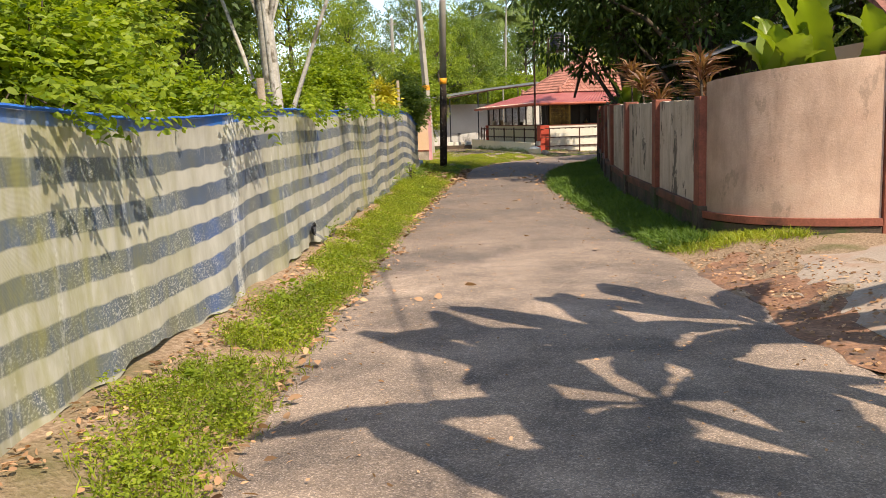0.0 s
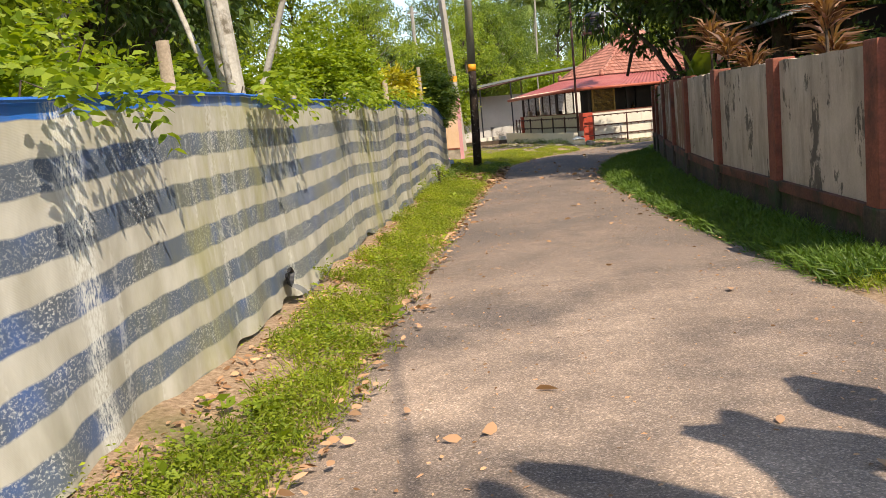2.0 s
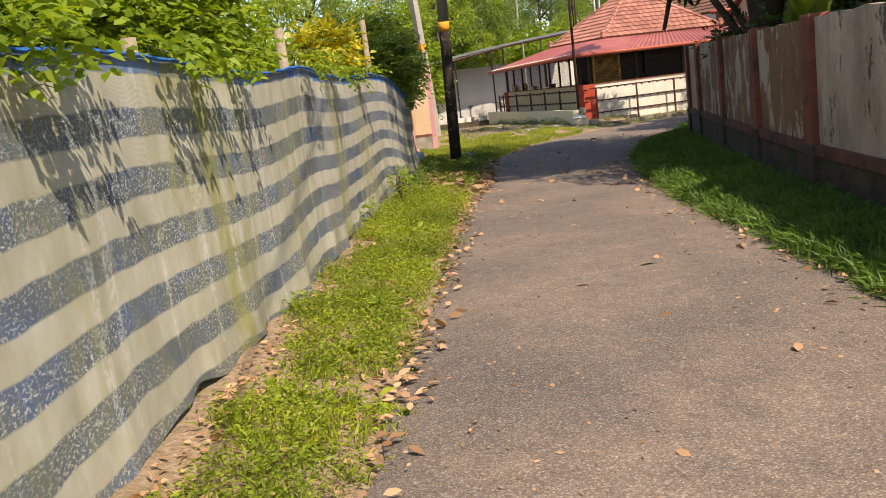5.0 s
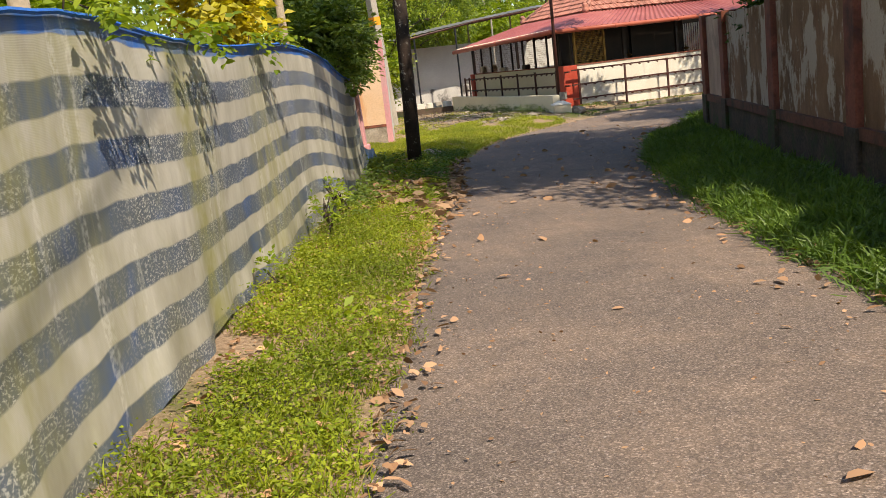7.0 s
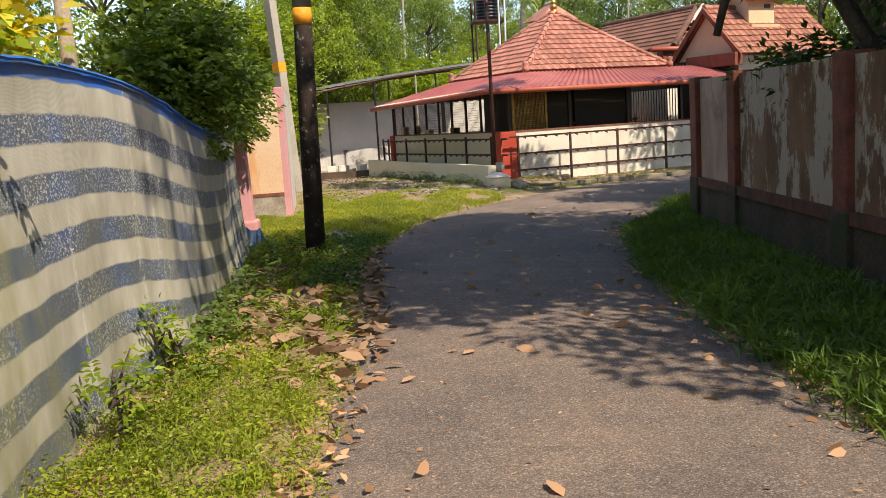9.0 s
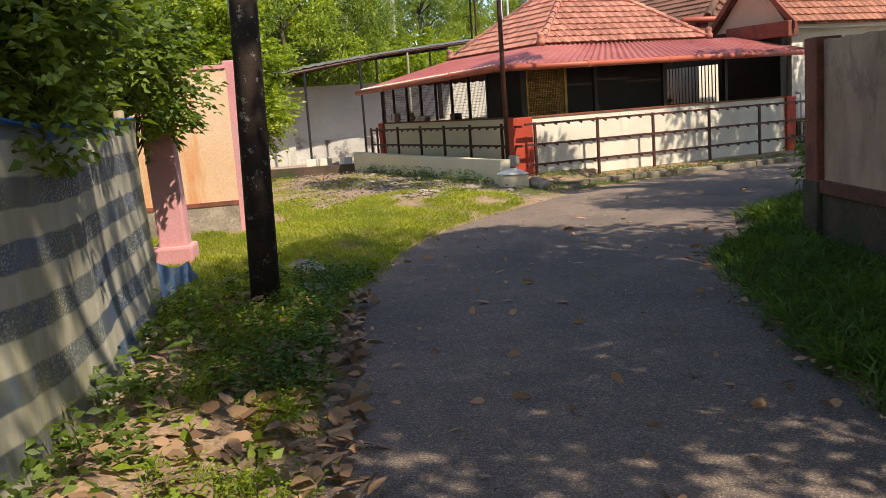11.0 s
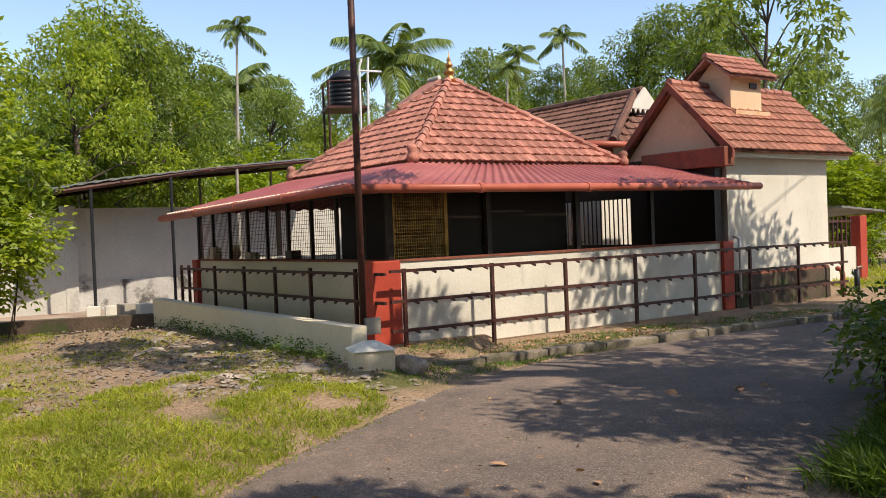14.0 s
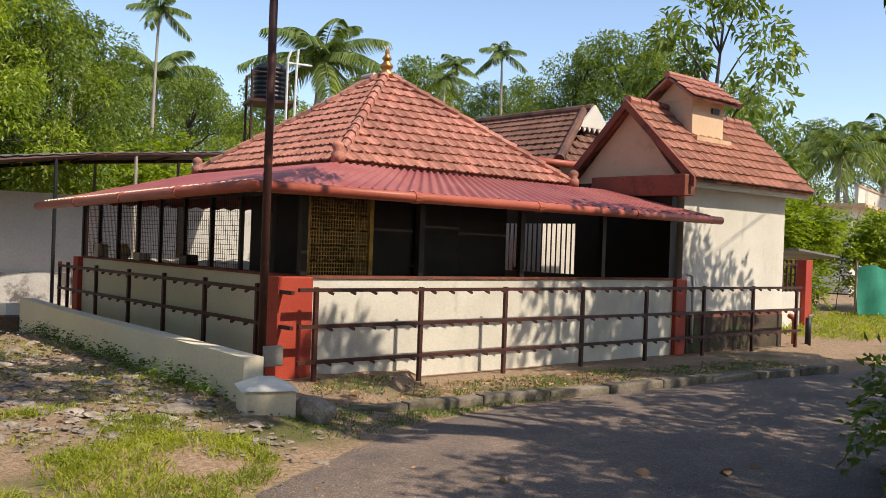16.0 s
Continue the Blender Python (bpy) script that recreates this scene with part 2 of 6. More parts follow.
M_CREAM = surface("cream_limewash", (0.66, 0.58, 0.42), (0.75, 0.67, 0.50), 0.88, 1.0, 40, 0.12, 0.003, (0.34, 0.31, 0.23), (0.62, 0.85), 1.8, (1.5, 1.5, 0.5))
M_WHITE = surface("white_limewash", (0.58, 0.55, 0.47), (0.70, 0.67, 0.58), 0.88, 1.0, 40, 0.12, 0.003, (0.36, 0.35, 0.31), (0.60, 0.82), 1.6, (1.5, 1.5, 0.5))
M_BACKWALL = surface("stained_white_wall", (0.48, 0.465, 0.42), (0.60, 0.585, 0.53), 0.9, 0.8, 30, 0.15, 0.004, (0.20, 0.19, 0.17), (0.58, 0.78), 1.3)
M_RED = surface("brick_red_paint", (0.36, 0.045, 0.025), (0.45, 0.07, 0.04), 0.6, 2.0, 40, 0.18, 0.002, (0.16, 0.03, 0.025), (0.64, 0.8), 4.0)
M_GUTTER = surface("red_gutter_plastic", (0.36, 0.085, 0.05), (0.45, 0.12, 0.075), 0.45, 2.0, 30, 0.12, 0.001)
M_SHEET = surface("red_roof_sheet", (0.27, 0.065, 0.06), (0.38, 0.13, 0.11), 0.5, 1.2, 25, 0.2, 0.002, (0.13, 0.04, 0.035), (0.58, 0.75), 1.8)
M_SHEETGREY = surface("grey_roof_sheet", (0.10, 0.105, 0.10), (0.19, 0.19, 0.175), 0.6, 1.5, 25, 0.25, 0.002)
M_TILE = surface("clay_roof_tile", (0.37, 0.145, 0.105), (0.52, 0.26, 0.195), 0.85, 1.3, 30, 0.35, 0.005, (0.07, 0.04, 0.033), (0.50, 0.70), 2.6, jitter=0.25)
M_TILEOLD = surface("old_roof_tile", (0.15, 0.075, 0.055), (0.24, 0.12, 0.085), 0.9, 1.3, 30, 0.3, 0.004, (0.05, 0.04, 0.035), (0.48, 0.68), 2.5, jitter=0.2)
M_IRON = surface("dark_red_iron", (0.045, 0.018, 0.014), (0.085, 0.03, 0.022), 0.55, 3.0, 50, 0.3, 0.001, (0.16, 0.05, 0.03), (0.6, 0.75), 6.0)
M_POLE = surface("lichened_dark_pole", (0.022, 0.016, 0.013), (0.055, 0.036, 0.027), 0.8, 2.5, 40, 0.35, 0.004, (0.22, 0.205, 0.18), (0.59, 0.65), 13.0)
M_POLEGREY = surface("grey_concrete_pole", (0.30, 0.27, 0.22), (0.42, 0.38, 0.32), 0.9, 1.5, 40, 0.2, 0.003, (0.17, 0.15, 0.12), (0.58, 0.75), 2.5)
M_WOODGREY = surface("weathered_timber", (0.22, 0.17, 0.12), (0.36, 0.30, 0.22), 0.9, 4.0, 60, 0.3, 0.003)
M_BARK = surface("bark", (0.055, 0.042, 0.032), (0.13, 0.10, 0.075), 0.95, 3.0, 25, 0.45, 0.015, (0.22, 0.21, 0.17), (0.60, 0.68), 5.0)
M_BARKPALE = surface("pale_lichened_bark", (0.36, 0.33, 0.28), (0.55, 0.52, 0.46), 0.9, 3.0, 25, 0.3, 0.01, (0.14, 0.12, 0.09), (0.52, 0.62), 5.0)
# Dark wood taken down to near black, so the temple interior reads unlit.
M_WOOD_SHADE = surface("dark_wood_and_shade", (0.009, 0.006, 0.005), (0.02, 0.012, 0.008), 0.5, 3.0, 40, 0.3, 0.002)
M_BRASS = surface("brass_lattice", (0.16, 0.10, 0.03), (0.34, 0.21, 0.065), 0.42, 6.0, 60, 0.3, 0.001, metal=0.9)
M_GOLD = surface("gilded_copper", (0.50, 0.22, 0.07), (0.62, 0.30, 0.10), 0.3, 5.0, 50, 0.15, 0.001, metal=0.9)
M_STONE = surface("rubble_stone", (0.20, 0.165, 0.13), (0.42, 0.36, 0.29), 0.9, 4.0, 30, 0.35, 0.01, jitter=0.3)
M_TANK = surface("black_tank_plastic", (0.012, 0.013, 0.016), (0.025, 0.026, 0.03), 0.45, 2.0, 30, 0.1, 0.001)
M_PIPE = surface("white_pvc_pipe", (0.62, 0.62, 0.60), (0.74, 0.74, 0.72), 0.4, 2.0, 30, 0.1, 0.001)
M_PINKP = surface("pink_pillar_paint", (0.54, 0.24, 0.25), (0.66, 0.34, 0.36), 0.8, 1.2, 40, 0.15, 0.003, (0.40, 0.33, 0.30), (0.6, 0.8), 2.0)
M_ORANGE = surface("orange_stained_plaster", (0.58, 0.36, 0.20), (0.68, 0.50, 0.36), 0.88, 0.8, 40, 0.15, 0.003, (0.55, 0.20, 0.05), (0.5, 0.72), 1.3, (2.0, 2.0, 0.3))
M_YELLOWBAND = surface("orange_band_paint", (0.80, 0.28, 0.02), (0.85, 0.35, 0.03), 0.6, 3.0, 40, 0.15, 0.001)
M_HOUSEWALL = surface("peach_wall_paint", (0.62, 0.43, 0.27), (0.70, 0.52, 0.35), 0.88, 1.0, 40, 0.12, 0.003, (0.40, 0.27, 0.18), (0.6, 0.8), 1.5)
M_NET = surface("green_shade_net", (0.02, 0.20, 0.13), (0.04, 0.28, 0.18), 0.8, 2.0, 40, 0.2, 0.002)
M_CABLE = surface("black_cable", (0.01, 0.01, 0.01), (0.02, 0.02, 0.02), 0.6)
L_LIME = leaf_mat("sunlit_shrub_leaf", (0.13, 0.215, 0.018), (0.30, 0.385, 0.04), 0.45)
L_MID = leaf_mat("tree_leaf", (0.08, 0.14, 0.03), (0.19, 0.265, 0.065), 0.42)
L_DARK = leaf_mat("dark_tree_leaf", (0.042, 0.076, 0.02), (0.095, 0.155, 0.04), 0.38)
L_YEL = leaf_mat("yellow_green_leaf", (0.14, 0.235, 0.025), (0.33, 0.41, 0.065), 0.45)
L_PALM = leaf_mat("palm_leaflet", (0.10, 0.16, 0.04), (0.20, 0.27, 0.08), 0.35, 0.4)
L_GRASS = leaf_mat("verge_grass", (0.12, 0.18, 0.012), (0.29, 0.35, 0.03), 0.35, 0.6, (0.34, 0.28, 0.13))
L_LAWN = leaf_mat("lawn_grass", (0.20, 0.27, 0.025), (0.38, 0.42, 0.06), 0.45, 0.6, (0.40, 0.34, 0.15))
L_LITTER = leaf_mat("dry_leaf", (0.22, 0.115, 0.06), (0.56, 0.33, 0.20), 0.1, 0.8)
L_BANANA = leaf_mat("banana_leaf", (0.10, 0.17, 0.02), (0.19, 0.26, 0.035), 0.45, 0.35)
L_RED = leaf_mat("maroon_leaf", (0.13, 0.05, 0.035), (0.33, 0.19, 0.12), 0.3)


# ---- mesh helpers ----
class Geo:
    """Vertices and faces gathered for one mesh."""

    def __init__(self):
        self.v, self.f, self.uv = [], [], None

    def add(self, verts, faces, m=None):
        k = len(self.v)
        self.v += [tuple(m @ Vector(p)) for p in verts] if m is not None else [tuple(p) for p in verts]
        self.f += [tuple(i + k for i in q) for q in faces]
        return self

    def box(self, c, s, m=None, bevel=0.0):
        x, y, z = s[0] / 2, s[1] / 2, s[2] / 2
        if not bevel:
            v = [(c[0] + a * x, c[1] + b * y, c[2] + d * z) for d in (-1, 1) for a, b in ((-1, -1), (1, -1), (1, 1), (-1, 1))]
            return self.add(v, [(3, 2, 1, 0), (4, 5, 6, 7), (0, 1, 5, 4), (1, 2, 6, 5), (2, 3, 7, 6), (3, 0, 4, 7)], m)
        bm = bmesh.new()
        bmesh.ops.create_cube(bm, size=1)
        for p in bm.verts:
            p.co = Vector((p.co.x * s[0] + c[0], p.co.y * s[1] + c[1], p.co.z * s[2] + c[2]))
        bmesh.ops.bevel(bm, geom=bm.edges, offset=bevel, segments=2, affect="EDGES", profile=0.6)
        bm.verts.index_update()
        self.add([p.co for p in bm.verts], [[q.index for q in f.verts] for f in bm.faces], m)
        bm.free()
        return self

    def tube(self, pts, radii, sides=8, caps=True):
        """A round tube along points, one radius for each (or one for all)."""
        pts = [Vector(p) for p in pts]
        if isinstance(radii, (int, float)):
            radii = [radii] * len(pts)
        k = len(self.v)
        ref = None
        for i, p in enumerate(pts):
            d = (pts[min(i + 1, len(pts) - 1)] - pts[max(i - 1, 0)]).normalized()
            if ref is None:
                ref = Vector((1, 0, 0)) if abs(d.x) < 0.8 else Vector((0, 1, 0))
            a = (ref - d * ref.dot(d)).normalized()
            b = d.cross(a)
            ref = a
            for j in range(sides):
                w = 2 * math.pi * j / sides
                self.v.append(tuple(p + (a * math.cos(w) + b * math.sin(w)) * radii[i]))
        for i in range(len(pts) - 1):
            for j in range(sides):
                q = (j + 1) % sides
                self.f.append((k + i * sides + j, k + i * sides + q, k + (i + 1) * sides + q, k + (i + 1) * sides + j))
        if caps:
            self.f.append(tuple(k + j for j in reversed(range(sides))))
            self.f.append(tuple(k + (len(pts) - 1) * sides + j for j in range(sides)))
        return self

    def lathe(self, prof, c=(0, 0, 0), sides=14):
        k = len(self.v)
        for r, z in prof:
            for j in range(sides):
                w = 2 * math.pi * j / sides
                self.v.append((c[0] + r * math.cos(w), c[1] + r * math.sin(w), c[2] + z))
        for i in range(len(prof) - 1):
            for j in range(sides):
                q = (j + 1) % sides
                self.f.append((k + i * sides + j, k + i * sides + q, k + (i + 1) * sides + q, k + (i + 1) * sides + j))
        self.f.append(tuple(k + j for j in reversed(range(sides))))
        self.f.append(tuple(k + (len(prof) - 1) * sides + j for j in range(sides)))
        return self

    def ribbon(self, line, z0, z1, thick):
        """A wall that follows a plan line; z0 and z1 are heights for each point (or one for all)."""
        line = [Vector((*p, 0)) for p in line]
        n = len(line)
        z0 = [z0] * n if isinstance(z0, (int, float)) else z0
        z1 = [z1] * n if isinstance(z1, (int, float)) else z1
        k = len(self.v)
        for i, p in enumerate(line):
            d = (line[min(i + 1, n - 1)] - line[max(i - 1, 0)]).normalized()
            s = Vector((-d.y, d.x, 0)) * thick / 2
            for q, z in ((p + s, z0[i]), (p - s, z0[i]), (p - s, z1[i]), (p + s, z1[i])):
                self.v.append((q.x, q.y, z))
        for i in range(n - 1):
            a, b = k + 4 * i, k + 4 * i + 4
            for j in range(4):
                q = (j + 1) % 4
                self.f.append((a + j, b + j, b + q, a + q))
        self.f.append((k, k + 1, k + 2, k + 3))
        e = k + 4 * (n - 1)
        self.f.append((e + 3, e + 2, e + 1, e))
        return self

    def mesh(self, name, material, smooth=False):
        me = bpy.data.meshes.new(name)
        me.from_pydata(self.v, [], self.f)
        if self.uv is not None:
            lay = me.uv_layers.new(name="UVMap")
            for lp in me.loops:
                lay.data[lp.index].uv = self.uv[lp.vertex_index]
        me.materials.append(material)
        if smooth:
            me.polygons.foreach_set("use_smooth", [True] * len(me.polygons))
        me.update()
        return me


def part(name, geo, material, parent=None, label="", smooth=False):
    """Links a Geo (or a ready mesh) as one mesh object under a thing."""
    me = geo.mesh(name, material, smooth) if isinstance(geo, Geo) else geo
    ob = new(name, me)
    if parent is not None:
        ob.parent = parent
    return tagged(ob, label) if label else ob


def thing(name, label, category, group="", kind="", at=None):
    ob = new(name)
    ob.empty_display_size = 0.2
    if at is not None:
        ob.matrix_basis = at
    return tagged(ob, label, category, group, kind)


def unit(a):
    return a / np.maximum(np.linalg.norm(a, axis=-1, keepdims=True), 1e-9)


def leaf_cloud(P, D, L, W, rng, droop=0.15, fine=False):
    """Pointed leaves: a folded four-cornered (fine: six-cornered) blade for each base point P and way D. Returns vertices."""
    n = len(P)
    D = unit(D)
    up = unit(rng.normal(size=(n, 3)) * 0.6 + np.array([0, 0, 1.0]))
    S = unit(np.cross(D, up))
    N = np.cross(S, D)
    L, W = np.broadcast_to(L, n)[:, None], np.broadcast_to(W, n)[:, None]
    down = np.array([0, 0, 1.0]) * L * droop
    tip = P + D * L - down
    if fine:
        lo, hi = P + D * L * 0.28 + N * L * 0.03, P + D * L * 0.66 + N * L * 0.02 - down * 0.4
        return np.stack([P, lo - S * W * 0.46 + N * W * 0.1, hi - S * W * 0.40 + N * W * 0.1, tip, hi + S * W * 0.40 + N * W * 0.1, lo + S * W * 0.46 + N * W * 0.1], 1).reshape(-1, 3)
    mid = P + D * L * 0.42 + N * L * 0.05
    return np.stack([P, mid - S * W / 2 + N * W * 0.12, tip, mid + S * W / 2 + N * W * 0.12], 1).reshape(-1, 3)


def quads_mesh(name, V, material, corners=4):
    """A mesh in which every four (or six) vertices are one leaf."""
    me = bpy.data.meshes.new(name)
    n = len(V) // corners
    me.vertices.add(len(V))
    me.vertices.foreach_set("co", np.asarray(V, dtype=np.float32).ravel())
    me.loops.add(corners * n)
    me.loops.foreach_set("vertex_index", np.arange(corners * n, dtype=np.int32))
    me.polygons.add(n)
    me.polygons.foreach_set("loop_start", np.arange(0, corners * n, corners, dtype=np.int32))
    me.polygons.foreach_set("loop_total", np.full(n, corners, dtype=np.int32))
    me.materials.append(material)
    me.update()
    me.validate()
    return me


# ---- the lie of the land ----
PROFILE = ((-20, 0.2), (0, 0.0), (9, -0.15), (19, -0.26), (28, -0.38), (33, -0.38), (36.5, -0.35), (40, -0.31), (43, -0.33), (60, -0.28))
EDGE_L = ((-1.2, -12), (-1.15, 0), (-1.12, 4.9), (-1.15, 7.1), (-1.0, 10.2), (-0.98, 12.5), (-0.78, 17.5), (-0.68, 19.5), (-0.5, 23.6), (-0.28, 26.5), (-0.2, 28.5), (-0.15, 30.2), (0.12, 31.4), (0.52, 33.0), (0.85, 33.9), (1.75, 35.5), (2.6, 36.35), (3.28, 37.3), (4.3, 38.3), (5.84, 39.1), (8.86, 40.1), (12.0, 40.75), (20, 43.4), (34, 47))
EDGE_R = ((2.5, -12), (2.4, 0), (2.45, 4.8), (2.35, 10.4), (2.13, 14.5), (2.05, 19), (2.06, 22), (2.3, 25.4), (2.58, 27.7), (2.85, 28.8), (3.4, 31), (4.45, 33.1), (5.4, 34), (7.6, 35.8), (8.4, 36.5), (13, 38.3), (20, 40.4), (34, 44))


def resample(pts, step):
    p = np.array(pts, float)
    s = np.r_[0, np.cumsum(np.linalg.norm(np.diff(p, axis=0), axis=1))]
    t = np.linspace(0, s[-1], max(2, int(s[-1] / step)))
    q = np.stack([np.interp(t, s, p[:, i]) for i in range(p.shape[1])], 1)
    for _ in range(3):
        q[1:-1] = 0.25 * q[:-2] + 0.5 * q[1:-1] + 0.25 * q[2:]
    return q


def base_z(y):
    return np.interp(y, [a for a, b in PROFILE], [b for a, b in PROFILE])


RL = resample(EDGE_L, 0.4)
RR = resample(EDGE_R, 0.4)
POLY = np.concatenate([RL, RR[::-1]])


def inside_road(x, y):
    x, y = np.asarray(x, float), np.asarray(y, float)
    c = np.zeros(x.shape, bool)
    j = len(POLY) - 1
    for i in range(len(POLY)):
        (xi, yi), (xj, yj) = POLY[i], POLY[j]
        if yi != yj:
            c ^= ((yi > y) != (yj > y)) & (x < (xj - xi) * (y - yi) / (yj - yi) + xi)
        j = i
    return c


def edge_distance(x, y):
    x, y = np.asarray(x, float), np.asarray(y, float)
    d = np.full(x.shape, 1e9)
    for q in POLY[::1]:
        d = np.minimum(d, (x - q[0]) ** 2 + (y - q[1]) ** 2)
    return np.sqrt(d)


def bank(x, y):
    """The rise of the ground at the side lane and below the curved wall."""
    return 0.17 * np.clip((np.asarray(x, float) - 2.6) / 1.0, 0, 1) * np.exp(-((np.asarray(y, float) - 8.2) / 3.4) ** 4)


def ground_z(x, y):
    """Height of the bare ground: the road's profile, low banks beside it, a little roughness."""
    x, y = np.atleast_1d(np.asarray(x, float)), np.atleast_1d(np.asarray(y, float))
    d = np.where(inside_road(x, y), 0, edge_distance(x, y))
    left = (x < -0.3 + np.clip(y - 30, 0, 12) * 0.5) & (y < 45)
    rise = np.where(left, 0.14 * np.clip((d - 0.15) / 0.8, 0, 1), np.where(y > 37, 0.02, 0.06) * np.clip((d - 0.1) / 0.6, 0, 1))
    rough = 0.02 * np.sin(x * 5.1 + 1.7 * np.sin(y * 2.3)) * np.cos(y * 4.3 + np.sin(x * 3.1)) * np.clip(d / 0.5, 0, 1)
    return base_z(y) + rise + bank(x, y) + rough - np.where(d < 0.02, 0.03, 0)


def gz(x, y):
    return float(ground_z(x, y)[0])


def temple(u, v, z=0.0):
    """The temple's own axes (u along its road front, v to the back) laid into the world."""
    return Vector((3.55 + u * 0.9397 - v * 0.3420, 40.2 + u * 0.3420 + v * 0.9397, z))


TEMPLE = pose(3.55, 40.2, 0, 0, 0, 20)


# ---- ground, road, side lane ----
def sheet_xy(xs, ys):
    X, Y = np.meshgrid(xs, ys)
    Z = ground_z(X.ravel(), Y.ravel())
    nx, ny = len(xs), len(ys)
    g = Geo()
    g.v = list(zip(X.ravel().tolist(), Y.ravel().tolist(), Z.tolist()))
    g.f = [(j * nx + i, j * nx + i + 1, (j + 1) * nx + i + 1, (j + 1) * nx + i) for j in range(ny - 1) for i in range(nx - 1)]
    return g


far = [15, 22, 35, 60, 110, 220, 500, 1200]
xs = np.r_[[-a for a in far[::-1]], np.arange(-9, 14, 0.2), [b + 3 for b in far]]
ys = np.r_[[-a for a in far[::-1]], np.arange(-8, 52, 0.2), [b + 42 for b in far]]
tagged(part("ground", sheet_xy(xs, ys), M_SOIL, smooth=True), "bare brown soil with thin grass beside the lane", "ground", kind="structure")

g = Geo()
n_road = 170


def along(pts, n):
    s = np.r_[0, np.cumsum(np.linalg.norm(np.diff(pts, axis=0), axis=1))]
    t = np.linspace(0, s[-1], n)
    return np.stack([np.interp(t, s, pts[:, i]) for i in range(2)], 1)


al, ar = along(RL, n_road), along(RR, n_road)
cols = 9
erng = np.random.default_rng(5)
for i in range(n_road):
    jl, jr = erng.normal(0, 0.035), erng.normal(0, 0.035)
    for k in range(cols):
        w = k / (cols - 1)
        p = al[i] * (1 - w) + ar[i] * w
        if k == 0:
            p = p + np.array([jl, 0])
        if k == cols - 1:
            p = p + np.array([jr, 0])
        g.v.append((p[0], p[1], float(base_z(p[1])) + 0.012 + 0.03 * (1 - (2 * w - 1) ** 2) - (0.02 if k in (0, cols - 1) else 0)))
g.f = [(i * cols + k, i * cols + k + 1, (i + 1) * cols + k + 1, (i + 1) * cols + k) for i in range(n_road - 1) for k in range(cols - 1)]
tagged(part("road", g, M_ASPHALT, smooth=True), "narrow worn asphalt lane dusted with reddish soil", "road", kind="structure")

# concrete side lane that meets the road
g = Geo()
lane = [(2.75, 4.6, 8.3), (3.3, 4.8, 9.25), (4.2, 4.9, 9.55), (6, 5.0, 9.75), (9, 5, 9.95), (16, 5.2, 10.2)]
for x, y0, y1 in lane:
    for k in range(7):
        y = y0 + (y1 - y0) * k / 6
        g.v.append((x, y, float(base_z(y)) + (0.095 if 0 < k < 6 and x > 2.8 else 0.03) + float(bank(x, y))))
g.f = [(i * 7 + k, i * 7 + 7 + k, i * 7 + 8 + k, i * 7 + 1 + k) for i in range(len(lane) - 1) for k in range(6)]
tagged(part("side_lane", g, M_CONCRETE, smooth=True), "pale concrete side lane with soil washed over it", "pavement", kind="structure")

# reddish soil washed over the seam of road and side lane
M_REDSOIL = surface("red_soil", (0.22, 0.105, 0.06), (0.36, 0.20, 0.125), 0.95, 2.5, 30, 0.5, 0.02, (0.15, 0.10, 0.075), (0.5, 0.62), 3.0)
g = Geo()
for i in range(31):
    y = 4.3 + 0.2 * i
    mid = 2.72 + 0.1 * math.sin(i * 0.5)
    half = 0.42 * math.sin(math.pi * (i + 0.5) / 31) ** 0.5
    for k in range(9):
        q = k / 4 - 1
        x = mid + q * half * (1 + 0.45 * noise.noise(Vector((i * 0.45, q * 2, 6))))
        if x > 2.75:
            lay = float(base_z(y)) + 0.02 + 0.068 * min(1, (x - 2.75) / 0.55) + float(bank(x, y))
        else:
            lay = float(base_z(y)) + 0.012 + float(bank(x, y))
        g.v.append((x, y, lay + 0.03 * (1 - q * q) - 0.016 + 0.008 * noise.noise(Vector((i * 1.7, k * 1.3, 2)))))
g.f = [(i * 9 + k, i * 9 + k + 1, i * 9 + 10 + k, i * 9 + 9 + k) for i in range(30) for k in range(8)]
tagged(part("soil_wash", g, M_REDSOIL, smooth=True), "reddish brown soil washed across the mouth of the side lane", "soil", kind="structure")

# ---- tarpaulin fence ----
FENCE = ((-2.22, -4), (-2.2, 0), (-2.16, 4), (-2.06, 6.5), (-1.97, 9.3), (-1.93, 12), (-1.88, 15.5), (-1.76, 18.4), (-1.76, 21), (-1.66, 24.3), (-1.5, 25.6), (-1.46, 28), (-1.62, 30.4))
FTOP = ((-4, 1.66), (1.5, 1.7), (3.9, 1.62), (6.2, 1.52), (9.33, 1.63), (12.5, 1.60), (15.3, 1.66), (17.3, 1.55), (18.5, 1.68), (20.8, 1.57), (24.3, 1.68), (25.6, 1.5), (27.1, 1.26), (30.4, 1.32))


def fence_x(y):
    return np.interp(y, [b for a, b in FENCE], [a for a, b in FENCE])


def fence_top(y):
    return sum(np.interp(np.asarray(y) + d, [a for a, b in FTOP], [b for a, b in FTOP]) for d in (-0.7, -0.35, 0, 0.35, 0.7)) / 5


